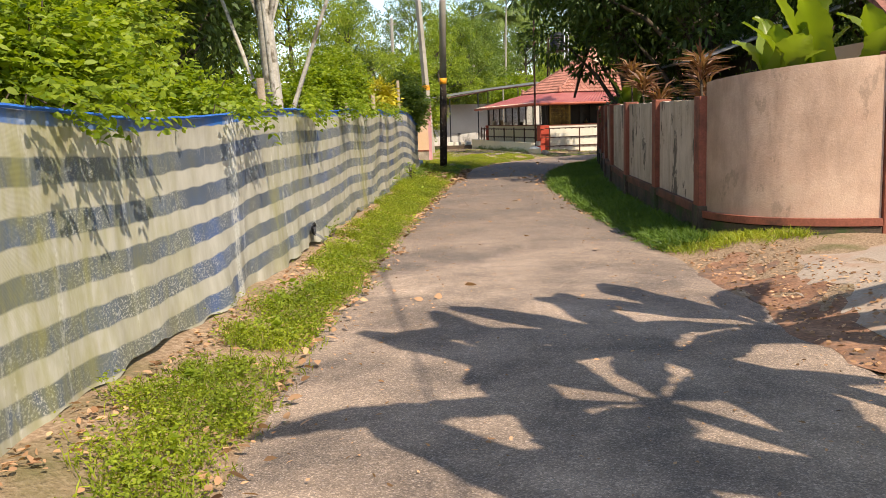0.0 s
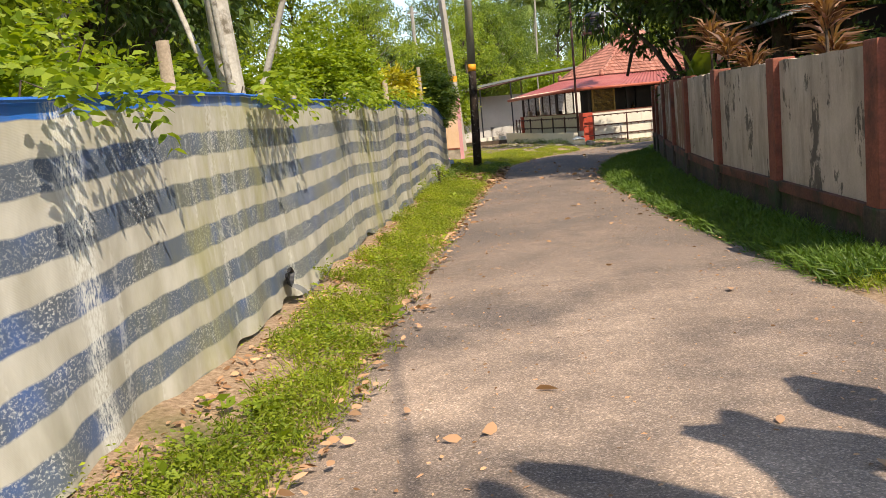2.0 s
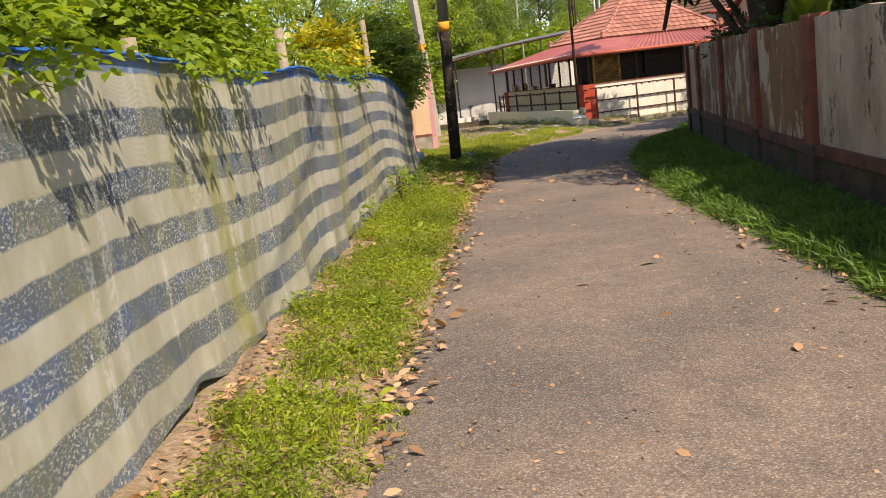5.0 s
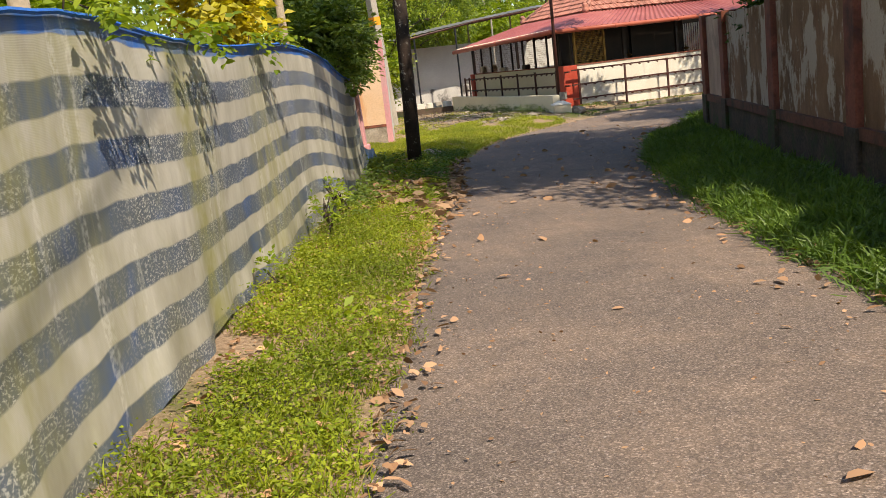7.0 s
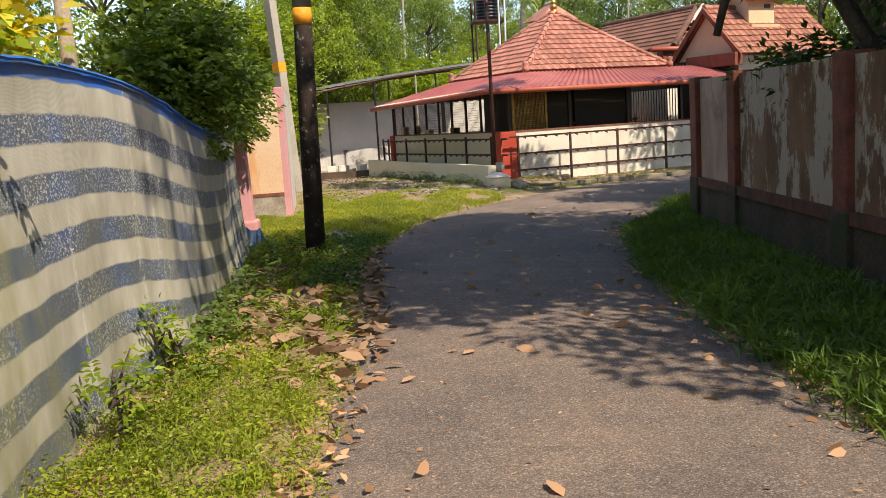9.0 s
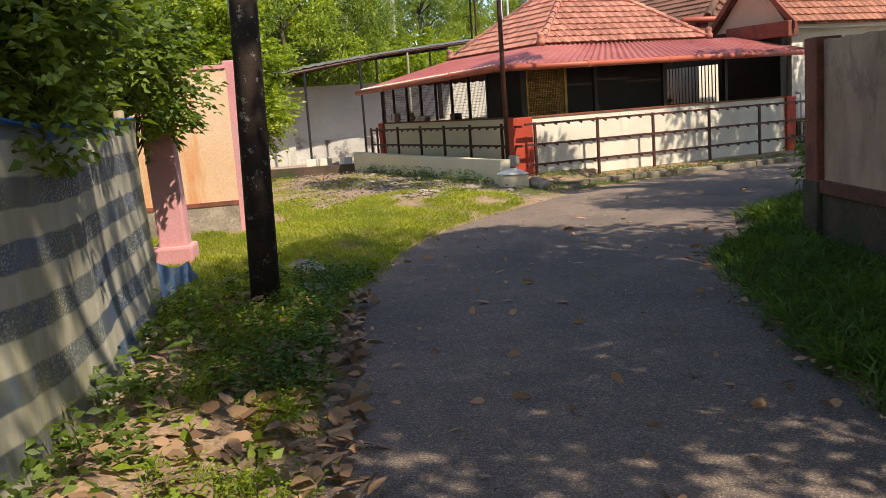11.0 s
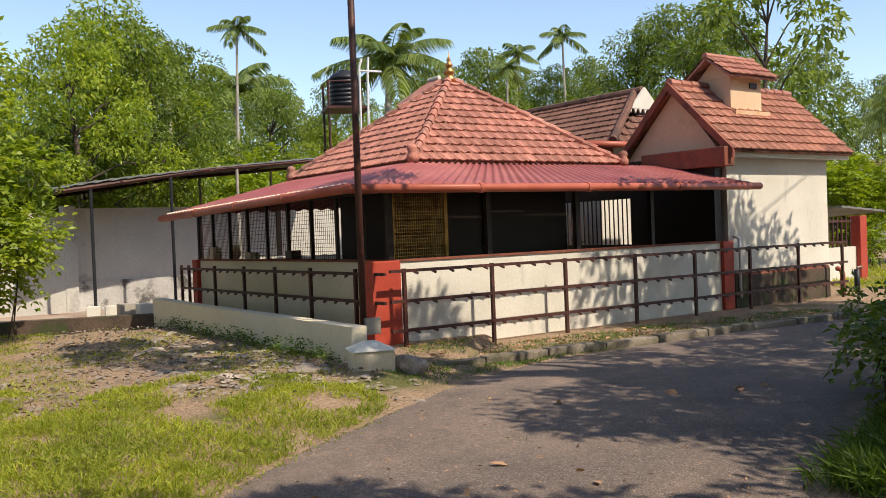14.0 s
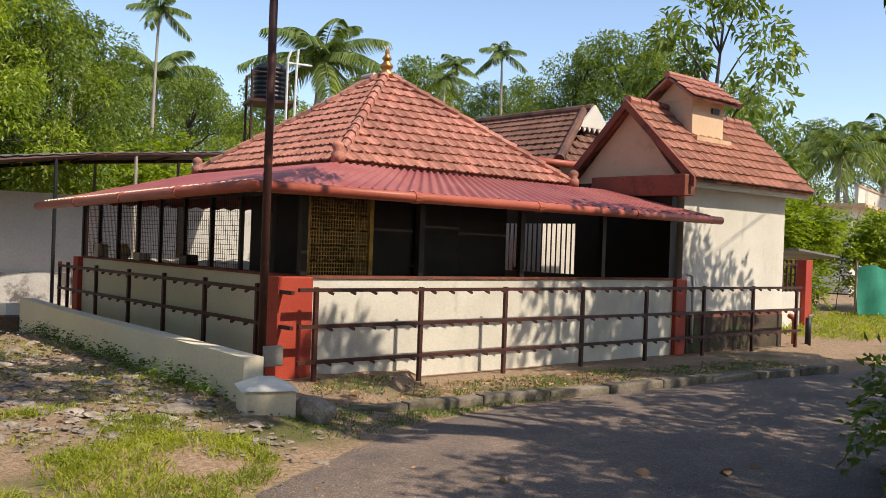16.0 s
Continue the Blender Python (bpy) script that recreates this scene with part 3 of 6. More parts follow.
fence = thing("tarpaulin_fence", "long sagging fence of blue and white striped tarpaulin beside the lane", "fence")
g = Geo()
g.uv = []
fy = np.arange(-4, 30.45, 0.07)
rows = 26
frng = np.random.default_rng(3)
for y in fy:
    top = float(fence_top(y)) + 0.004 * math.sin(y * 3.1) + 0.004 * math.sin(y * 17)
    bot = float(base_z(y)) + 0.13 + 0.035 * math.sin(y * 1.3 + 0.5) + 0.02 * math.sin(y * 4.7) + 0.012 * math.sin(y * 13.3)
    x0 = float(fence_x(y))
    for r in range(rows):
        w = r / (rows - 1)
        z = top + (bot - top) * w
        nv = noise.noise(Vector((y * 0.55, z * 0.5, 3))) * 0.055 + noise.noise(Vector((y * 2.2, z * 0.9, 9))) * 0.011 + noise.noise(Vector((y * 7, z * 3, 1))) * 0.003
        flare = 0.10 * w ** 3 * (0.5 + noise.noise(Vector((y * 0.9, 0, 20)))) + 0.02 * math.sin(y * 9) * w ** 6
        g.v.append((x0 + nv * math.sin(min(1, w * 6) * 1.57) + flare, y, z))
        g.uv.append((y, (top - z) + 0.02 * noise.noise(Vector((y * 0.3, 4, 4)))))
g.f = [(i * rows + r, i * rows + r + 1, (i + 1) * rows + r + 1, (i + 1) * rows + r) for i in range(len(fy) - 1) for r in range(rows - 1)]
part("tarpaulin", g, M_TARP, fence, "blue and white striped woven sheet, flaked and algae-stained", smooth=True)
rope = [(float(fence_x(y)) + 0.02, y, float(fence_top(y)) + 0.004 * math.sin(y * 3.1) + 0.004 * math.sin(y * 17)) for y in np.arange(-4, 30.4, 0.2)]
part("top_rope", Geo().tube(rope, 0.012, 5), surface("blue_rope", (0.015, 0.10, 0.42), (0.03, 0.16, 0.5), 0.7, 8, 90, 0.3, 0.003), fence, "blue rope hem")
for y, h in ((0.4, 1.75), (3.2, 1.7), (6.3, 1.6), (9.25, 1.93), (12.4, 1.66), (15.3, 1.75), (18.5, 1.98), (21.4, 1.7), (24.3, 2.45), (27.2, 1.3), (30.2, 1.38)):
    x = float(fence_x(y)) - 0.07
    z = gz(x, y) - 0.2
    part("fence_post", Geo().tube([(x, y, z), (x + 0.01, y + 0.02, (z + h) / 2), (x - 0.01, y + 0.01, h)], [0.05, 0.045, 0.04], 7), M_WOODGREY, fence, smooth=True)

# a torn spot low on the sheet, with its curled flap
tx0, ty0, tz0 = float(fence_x(11.0)) + 0.075, 11.0, 0.17
g = Geo()
ring = [(0.10 * math.cos(a) * (1 + 0.3 * math.sin(3 * a)), 0.075 * math.sin(a) * (1 + 0.25 * math.cos(5 * a))) for a in (2 * math.pi * k / 18 for k in range(18))]
g.v = [(tx0, ty0 + a, tz0 + b) for a, b in ring] + [(tx0 - 0.03, ty0 + a * 0.8, tz0 + b * 0.8) for a, b in ring]
g.f = [tuple(range(18, 36))] + [(k, (k + 1) % 18, 18 + (k + 1) % 18, 18 + k) for k in range(18)]
part("torn_hole", g, M_TANK, fence, "dark torn hole")
g = Geo()
for k in range(7):
    w = k / 6
    for j in range(4):
        g.v.append((tx0 + 0.015 + 0.08 * math.sin(w * 2.2), ty0 - 0.09 + 0.055 * j + 0.01 * k, tz0 - 0.06 - 0.12 * w + 0.02 * math.sin(j * 2)))
g.f = [(k * 4 + j, k * 4 + j + 1, k * 4 + 5 + j, k * 4 + 4 + j) for k in range(6) for j in range(3)]
part("torn_flap", g, M_SHEETGREY, fence, "grey curled flap", True)

# loose blue end of another sheet, crumpled at the gate pillar
g = Geo()
for i in range(13):
    for k in range(9):
        w, q = i / 12, k / 8
        fold = 0.05 * math.sin(7 * w + 3 * q) + 0.03 * noise.noise(Vector((w * 5, q * 5, 8)))
        g.v.append((-1.62 + 0.14 * w + fold * 0.6, 30.35 + 1.1 * w + fold, -0.27 + (0.42 - 0.2 * w) * q + 0.03 * math.sin(9 * w)))
g.f = [(i * 9 + k, i * 9 + k + 1, i * 9 + 10 + k, i * 9 + 9 + k) for i in range(12) for k in range(8)]
tagged(part("blue_sheet", g, surface("blue_plastic_sheet", (0.06, 0.13, 0.28), (0.12, 0.22, 0.42), 0.5, 3.0, 60, 0.2, 0.003, (0.30, 0.33, 0.38), (0.55, 0.7), 6.0), smooth=True), "crumpled blue plastic sheet at the foot of the pink pillar", "sheet")

# ---- compound wall along the road ----
PIL = ((2.98, 11.5), (3.04, 14.4), (3.1, 17.35), (3.34, 20.6), (3.66, 23.5), (4.02, 26.5), (4.4, 29.6), (4.6, 31.3))
wall = thing("wall_east", "old cream plastered compound wall with red pillars and black mould", "wall", kind="structure")
for i, ((x0, y0), (x1, y1)) in enumerate(zip(PIL[:-1], PIL[1:])):
    line = [(x0 + (x1 - x0) * k / 8 + 0.06, y0 + (y1 - y0) * k / 8) for k in range(9)]
    part("wall_panel", Geo().ribbon(line, 0.28, [1.60 + 0.012 * math.sin(3 * k + i) for k in range(9)], 0.15), M_WALLOLD if i < 3 else M_WALLPINK if i == 6 else M_WALLRUST, wall)
    part("red_ledge", Geo().ribbon(line, 0.17, 0.285, 0.27), M_LEDGE, wall)
    part("plinth", Geo().ribbon(line, -0.7, 0.172, 0.22), M_PLINTH, wall)
for i, (x, y) in enumerate(PIL):
    d = Vector((PIL[min(i + 1, 7)][0] - PIL[max(i - 1, 0)][0], PIL[min(i + 1, 7)][1] - PIL[max(i - 1, 0)][1]))
    m = pose(x + 0.04, y, 0, 0, 0, -math.degrees(math.atan2(d.x, d.y)))
    part("pillar", Geo().box((0, 0, 0.95), (0.25, 0.30, 1.38), m, 0.02), M_REDWALL, wall, "faded red square pillar")
    part("pillar_foot", Geo().box((0.02, 0, -0.1), (0.32, 0.36, 0.76), m, 0.02), M_PLINTH, wall)


def bezier(a, b, c, n):
    return [tuple(Vector(a) * (1 - t) ** 2 + Vector(b) * 2 * t * (1 - t) + Vector(c) * t * t) for t in (k / (n - 1) for k in range(n))]


corner = thing("wall_corner", "curved pink plastered corner wall with a low red plinth", "wall", kind="structure")
arc = bezier((3.06, 11.38), (3.22, 10.3), (4.6, 10.2), 65)
part("curved_panel", Geo().ribbon(arc, 0.22, [1.80 + 0.21 * k / 64 for k in range(65)], 0.16), M_WALLPINK, corner, smooth=False)
part("curved_ledge", Geo().ribbon(arc, 0.14, 0.225, 0.28), M_REDWALL, corner)
part("curved_plinth", Geo().ribbon(arc, -0.6, 0.125, 0.24), M_PLINTH, corner)
side = [(4.74, 10.2), (8, 10.35), (14, 10.6)]
part("side_panel", Geo().ribbon(side, 0.22, 2.02, 0.16), M_WALLPINK, corner)
part("side_ledge", Geo().ribbon(side, 0.12, 0.225, 0.28), M_REDWALL, corner)
part("side_plinth", Geo().ribbon(side, -0.6, 0.125, 0.24), M_PLINTH, corner)
for x in (4.72, 7.6, 10.6):
    part("pillar", Geo().box((x, 10.2 + (x - 4.6) * 0.043, 0.75), (0.24, 0.26, 2.6), None, 0.02), M_REDWALL, corner, "faded red square pillar")

# ---- pink gate wall beside the pole ----
pw = thing("wall_pink", "short pink and orange stained wall on a stone base", "wall", kind="structure")
pline = [(-3.6, 35.0), (-2.5, 35.15), (-1.42, 35.3)]
part("orange_panel", Geo().ribbon(pline, 0.20, 1.93, 0.16), M_ORANGE, pw, "orange streaked cream plaster")
part("coping", Geo().ribbon(pline, 1.93, 1.98, 0.20), M_PINKP, pw)
part("base_band", Geo().ribbon(pline, 0.15, 0.205, 0.22), M_REDWALL, pw)
part("stone_base", Geo().ribbon(pline, -0.5, 0.155, 0.20), M_STONE, pw, "grey rubble stone base")
part("gate_pillar", Geo().box((0, 0, 0.92), (0.30, 0.30, 2.3), pose(-1.86, 32.9, -0.17, 0, -2.2, 0), 0.025), M_PINKP, pw, "pink painted pillar")
part("gate_pillar_foot", Geo().box((-1.88, 32.9, -0.18), (0.44, 0.44, 0.30), None, 0.03), M_PINKP, pw)
part("end_pillar", Geo().box((-1.37, 35.36, 0.78), (0.16, 0.26, 2.5), None, 0.02), M_PINKP, pw, "pink painted pillar")
part("return_wall", Geo().ribbon([(-1.38, 35.5), (-1.41, 36.5), (-1.46, 37.9)], -0.5, [1.99, 1.97, 1.95], 0.18), M_BACKWALL, pw, "mouldy white return wall")


# ---- the small temple ----
T = TEMPLE
tp = thing("temple", "small roadside temple with a tiled pyramid roof and red sheet eaves", "temple")
FLOOR_Z = 0.05


def tparts(name, geo, material, label="", smooth=False, parent=None):
    return part(name, geo, material, parent or tp, label, smooth)


tparts("floor_slab", Geo().box((3.5, 3.6, -0.25), (6.8, 6.9, 0.6), T), M_STONE)
tparts("front_wall", Geo().box((3.5, 0.08, 0.25), (6.8, 0.16, 1.32), T, 0.008), M_WHITE, "white limewashed parapet wall")
tparts("wall_cap", Geo().box((3.5, 0.08, 0.925), (6.8, 0.20, 0.03), T), M_REDWALL)
tparts("side_wall", Geo().box((0.08, 3.55, 0.25), (0.16, 6.7, 1.32), T, 0.008), M_CREAM, "cream parapet wall")
tparts("side_wall_cap", Geo().box((0.08, 3.55, 0.925), (0.20, 6.7, 0.03), T), M_REDWALL)
tparts("corner_pillar", Geo().box((-0.1, 0.06, 0.28), (0.44, 0.34, 1.30), T, 0.015), M_RED, "red painted corner pillar")
tparts("end_pillar", Geo().box((7.02, 0.05, 0.28), (0.28, 0.24, 1.30), T, 0.015), M_RED, "red painted pillar")
tparts("far_pillar", Geo().box((0.06, 6.95, 0.28), (0.28, 0.24, 1.30), T, 0.015), M_RED, "red painted pillar")
tparts("back_wall", Geo().box((3.5, 7.0, 0.25), (6.8, 0.16, 1.32), T), M_WHITE)
# Inner walls share the near-black tone that stands for interior shade.
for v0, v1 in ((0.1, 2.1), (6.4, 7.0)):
    tparts("east_wall", Geo().box((7.0, (v0 + v1) / 2, 1.05), (0.16, v1 - v0, 2.9), T), M_WOOD_SHADE, "inner wall, near black to stand for interior shade")
tparts("east_sill", Geo().box((7.0, 4.25, 0.25), (0.16, 4.3, 1.3), T), M_WOOD_SHADE)
tparts("east_lintel", Geo().box((7.0, 4.25, 2.15), (0.16, 4.3, 0.7), T), M_WOOD_SHADE)
for k in range(35):
    tparts("window_bar", Geo().box((7.0, 2.16 + k * 0.12, 1.35), (0.02, 0.02, 0.92), T), M_IRON)

# posts and mesh frames between parapet and eaves
for u in (0.08, 1.75, 3.5, 5.2, 6.85):
    tparts("eave_post", Geo().box((u, 0.08, 1.45), (0.08, 0.08, 1.03), T), M_WOOD_SHADE)
    tparts("eave_post", Geo().box((u, 7.0, 1.45), (0.08, 0.08, 1.03), T), M_WOOD_SHADE)
for v in (0.75, 1.5, 2.3, 3.1, 3.9, 4.7, 5.5, 6.3, 6.95):
    tparts("eave_post", Geo().box((0.08, v, 1.40), (0.05, 0.05, 0.93), T), M_WOOD_SHADE)
tparts("front_beam", Geo().box((3.4, 0.08, 1.93), (7.0, 0.10, 0.09), T), M_WOOD_SHADE)
tparts("side_beam", Geo().box((0.08, 3.5, 1.88), (0.09, 7.0, 0.08), T), M_WOOD_SHADE)


def mesh_screen(u0, v0, u1, v1, z0, z1, step=0.06):
    """Welded wire in a panel between two plan points."""
    g = Geo()
    a, b = Vector((u0, v0, 0)), Vector((u1, v1, 0))
    n = max(2, int((b - a).length / step))
    for k in range(n + 1):
        p = a.lerp(b, k / n)
        g.box((p.x, p.y, (z0 + z1) / 2), (0.005, 0.005, z1 - z0), T)
    m = int((z1 - z0) / step)
    ang = math.degrees(math.atan2(v1 - v0, u1 - u0))
    c = (a + b) / 2
    for k in range(m + 1):
        g.box((0, 0, 0), ((b - a).length, 0.005, 0.005), T @ pose(c.x, c.y, z0 + (z1 - z0) * k / m, 0, 0, ang))
    return g


tparts("wire_screen", mesh_screen(0.08, 1.5, 0.08, 6.9, 0.94, 1.84), M_IRON, "welded wire mesh screen")

# inner shrine with its brass front
shrine = thing("inner_shrine", "dark wooden shrine room, coloured for interior shade, with brass lattice front", "shrine")
# Interior shade is put into the room's near-black colour.
part("shrine_room", Geo().box((3.6, 3.5, 1.2), (3.0, 3.0, 2.4), T), M_WOOD_SHADE, shrine)
part("shrine_plinth", Geo().box((3.6, 3.4, 0.2), (3.5, 3.6, 0.4), T, 0.03), M_STONE, shrine)
g = Geo()
for k in range(24):
    g.box((0.72 + k * 0.04, 1.0, 1.35), (0.010, 0.014, 1.15), T)
for k in range(24):
    g.box((1.18, 1.0, 0.80 + k * 0.05), (0.94, 0.012, 0.010), T)
for k in range(5):
    for r in range(6):
        g.lathe([(0.055, -0.01), (0.045, 0.006), (0.02, 0.012)], temple(0.80 + k * 0.19, 0.985, 0.9 + r * 0.19), 8)
part("brass_lattice", g, M_BRASS, shrine, "brass lattice panel")
for u in (0.70, 1.66):
    part("lattice_post", Geo().box((u, 1.0, 1.1), (0.06, 0.06, 1.9), T), M_BRASS, shrine)
part("shrine_door", Geo().box((3.6, 1.97, 1.15), (0.85, 0.06, 1.7), T, 0.01), M_WOOD_SHADE, shrine)
for u in (2.6, 4.6):
    part("brass_lamp", Geo().lathe([(0.10, 0), (0.10, 0.03), (0.025, 0.06), (0.02, 0.55), (0.09, 0.58), (0.09, 0.61), (0.015, 0.64), (0.005, 0.75)], temple(u, 1.2, 0.42)), M_BRASS, shrine, smooth=True)


# steel rail along the front and the side
rail = thing("temple_railing", "brown painted three-bar steel railing along the parapet", "railing")
for u in (0.02, 1.47, 2.85, 4.34, 5.77, 7.25, 8.7, 10.15):
    part("rail_post", Geo().box((u, -0.33, 0.24), (0.045, 0.045, 1.18), T), M_IRON, rail)
for z in (0.80, 0.41, 0.03):
    part("rail_bar", Geo().box((5.05, -0.34, z), (10.5, 0.04, 0.04), T), M_IRON, rail)
g_clip = Geo().box((0, 0, 0), (0.07, 0.03, 0.028), pose(0, 0, 0, 0, 25, 0)).mesh("rail_clip", M_IRON)
for z in (0.77, 0.38, 0.0):
    for k in range(35):
        ob = part("rail_clip", g_clip, None, rail)
        ob.matrix_basis = T @ pose(0.2 + k * 0.29, -0.34, z)
srail = thing("side_railing", "brown painted two-bar steel railing above the low wall", "railing")
for v in (0.4, 1.7, 2.9, 4.1, 5.4, 6.7, 7.1):
    part("rail_post", Geo().box((-0.28, v, 0.36), (0.045, 0.045, 0.95), T), M_IRON, srail)
for z in (0.77, 0.40):
    part("rail_bar", Geo().box((-0.28, 3.4, z), (0.04, 7.5, 0.04), T), M_IRON, srail)
    for k in range(22):
        ob = part("rail_clip", g_clip, None, srail)
        ob.matrix_basis = T @ pose(-0.28, 0.0 + k * 0.32, z - 0.03, 0, 0, 90)

# low cream wall in front of the side, with its capped end
low = thing("low_wall", "low cream limewashed wall at the edge of the temple yard", "wall")
lw = [(2.86, 38.72), (2.05, 41.2), (1.2, 43.6), (0.43, 45.95)]
part("low_wall_body", Geo().ribbon(lw, -0.6, [0.24, 0.24, 0.25, 0.27], 0.20), M_CREAM, low)
part("end_block", Geo().box((2.93, 38.42, -0.2), (0.46, 0.46, 0.42), pose(0, 0, 0), 0.03), M_CREAM, low, "cream end block, stained at its foot")
g = Geo()
g.add([(-.25, -.25, 0), (.25, -.25, 0), (.25, .25, 0), (-.25, .25, 0), (-.07, -.07, .09), (.07, -.07, .09), (.07, .07, .09), (-.07, .07, .09)], [(3, 2, 1, 0), (4, 5, 6, 7), (0, 1, 5, 4), (1, 2, 6, 5), (2, 3, 7, 6), (3, 0, 4, 7)], pose(2.93, 38.42, 0.012))
part("block_cap", g, M_WHITE, low, "white sloped cap")

# red corrugated skirt roof
def skirt(a0, a1, b1, b0, waves):
    """A corrugated sheet: lower edge a0..a1, upper edge b0..b1."""
    g = Geo()
    n = waves * 8
    for k in range(n + 1):
        w = k / n
        dz = 0.018 * math.sin(w * waves * 2 * math.pi)
        for r in range(3):
            q = r / 2
            p = Vector(a0).lerp(Vector(a1), w).lerp(Vector(b0).lerp(Vector(b1), w), q)
            g.v.append((p.x, p.y, p.z + dz))
    g.f = [(k * 3 + r, k * 3 + 3 + r, k * 3 + 4 + r, k * 3 + 1 + r) for k in range(n) for r in range(2)]
    return g


E0, E1, EV0, EV1 = -0.85, 6.95, -0.50, 6.2
P0, P1 = 1.35, 5.95
PV0, PV1 = 1.35, 5.5
EZ, PZ = 1.90, 2.36
c = [temple(E0, EV0, EZ), temple(E1 + 0.2, EV0 - 0.03, EZ + 0.03), temple(E1, EV1, EZ), temple(E0, EV1, EZ - 0.12)]
p = [temple(P0, PV0, PZ), temple(P1 + 0.9, PV0, PZ), temple(P1, PV1, PZ), temple(P0, PV1, PZ)]
tparts("front_sheet", skirt(c[0], c[1], p[1], p[0], 46), M_SHEET, "red corrugated eave sheet", True)
tparts("side_sheet", skirt(c[3], c[0], p[0], p[3], 42), M_SHEET, "red corrugated eave sheet", True)
lift = Vector((0, 0, 0.008))
tparts("sheet_lip", skirt(c[3] + lift, c[0] + lift, c[0].lerp(p[0], 0.035) + lift, c[3].lerp(p[3], 0.035) + lift, 42), M_CREAM, "pale worn edge of the eave sheet", True)
tparts("back_sheet", skirt(c[2], c[3], p[3], p[2], 30), M_SHEET, "", True)
for a, b, nm in ((temple(E0, EV0, EZ), temple(E1 + 0.2, EV0 - 0.03, EZ + 0.02), "front_gutter"), (temple(E0, EV1, EZ - 0.13), temple(E0, EV0, EZ), "side_gutter")):
    d = (b - a).normalized()
    s = Vector((d.y, -d.x, 0)) * 0.05
    up = Vector((0, 0, -0.05))
    tparts(nm, Geo().tube([a - d * 0.1 + s + up, a.lerp(b, 0.3) + s + up, a.lerp(b, 0.7) + s + up, b + d * 0.1 + s + up], 0.062, 10), M_GUTTER, "red half-round gutter", True)
    for k in range(1, 4):
        q = a.lerp(b, k / 4) + s + up
        tparts("gutter_joint", Geo().tube([q - d * 0.04, q + d * 0.04], 0.072, 10), M_GUTTER)


# tiles: one shaped tile, laid in rows as pieces
def tile_mesh(w, l, material, name="roof_tile"):
    g = Geo()
    prof = [(-0.5, 0.0), (-0.36, 0.030), (-0.2, 0.012), (0.12, 0.012), (0.3, 0.036), (0.5, 0.008)]
    for y, lift in ((0, 0.03), (l * 1.12, 0.0)):
        for x, z in prof:
            g.v.append((x * w, y, z + lift))
    k = len(prof)
    for x, z in prof:
        g.v.append((x * w, 0, z + 0.008))
    g.f = [(i, i + 1, k + i + 1, k + i) for i in range(k - 1)] + [(2 * k + i, 2 * k + i + 1, i + 1, i) for i in range(k - 1)]
    return g.mesh(name, material, False)


def tile_slope(parent, a, b, c, d, mesh, w, l, material, rng, joined=False, patch=None):
    """Tiles on the slope a (lower left), b (lower right), c (upper right), d (upper left)."""
    a, b, c, d = (Vector(q) for q in (a, b, c, d))
    height = ((c + d) / 2 - (a + b) / 2).length
    rows_n = max(2, int(height / l))
    right = (b - a).normalized()
    nrm = right.cross(((d + c) / 2 - (a + b) / 2)).normalized()
    upw = nrm.cross(right)
    part("roof_deck", Geo().add([a - nrm * 0.01, b - nrm * 0.01, c - nrm * 0.01, d - nrm * 0.01, a - nrm * 0.05, b - nrm * 0.05, c - nrm * 0.05, d - nrm * 0.05],
         [(0, 1, 2, 3), (7, 6, 5, 4), (0, 4, 5, 1), (1, 5, 6, 2), (2, 6, 7, 3), (3, 7, 4, 0)]), material, parent)
    R = Matrix((right, upw, nrm)).transposed().to_4x4()
    g = Geo()
    src_v = [v.co.copy() for v in mesh.vertices]
    src_f = [tuple(f.vertices) for f in mesh.polygons]
    for r in range(rows_n):
        lo, hi = a.lerp(d, r / rows_n), b.lerp(c, r / rows_n)
        lo2, hi2 = a.lerp(d, (r + 1) / rows_n), b.lerp(c, (r + 1) / rows_n)
        x0 = min((lo - a).dot(right), (lo2 - a).dot(right)) * 0.5 + max((lo - a).dot(right), (lo2 - a).dot(right)) * 0.5
        x1 = ((hi - a).dot(right) + (hi2 - a).dot(right)) / 2
        n = max(1, round((x1 - x0) / w))
        for k in range(n):
            pos = a + right * (x0 + (k + 0.5) * (x1 - x0) / n) + upw * (r * height / rows_n)
            m = Matrix.Translation(pos + nrm * rng.uniform(0, 0.006)) @ R @ pose(0, 0, 0, rng.uniform(-0.8, 0.8), rng.uniform(-1, 1), rng.uniform(-1.6, 1.6)) @ Matrix.Diagonal(((x1 - x0) / n / w, 1, 1, 1))
            if joined:
                g.add(src_v, src_f, m)
            else:
                ob = part("roof_tile", mesh, None, parent)
                ob.matrix_basis = m
    if joined:
        tagged(part("roof_tiles", g, material, parent), kind="stuff")


trng = random.Random(11)
TILE = tile_mesh(0.24, 0.215, M_TILE)
M_TILEMOULD = surface("mouldy_roof_tile", (0.33, 0.135, 0.09), (0.47, 0.23, 0.165), 0.88, 1.3, 30, 0.35, 0.005, (0.05, 0.035, 0.03), (0.44, 0.62), 1.5, jitter=0.25)
TILEMOULD = tile_mesh(0.24, 0.215, M_TILEMOULD)
TILEOLD = tile_mesh(0.24, 0.215, M_TILEOLD)
proof = thing("pyramid_roof", "four-sided red clay tile roof with ridge tiles and a gilded finial", "roof")
AP = temple(3.62, 3.42, 4.08)
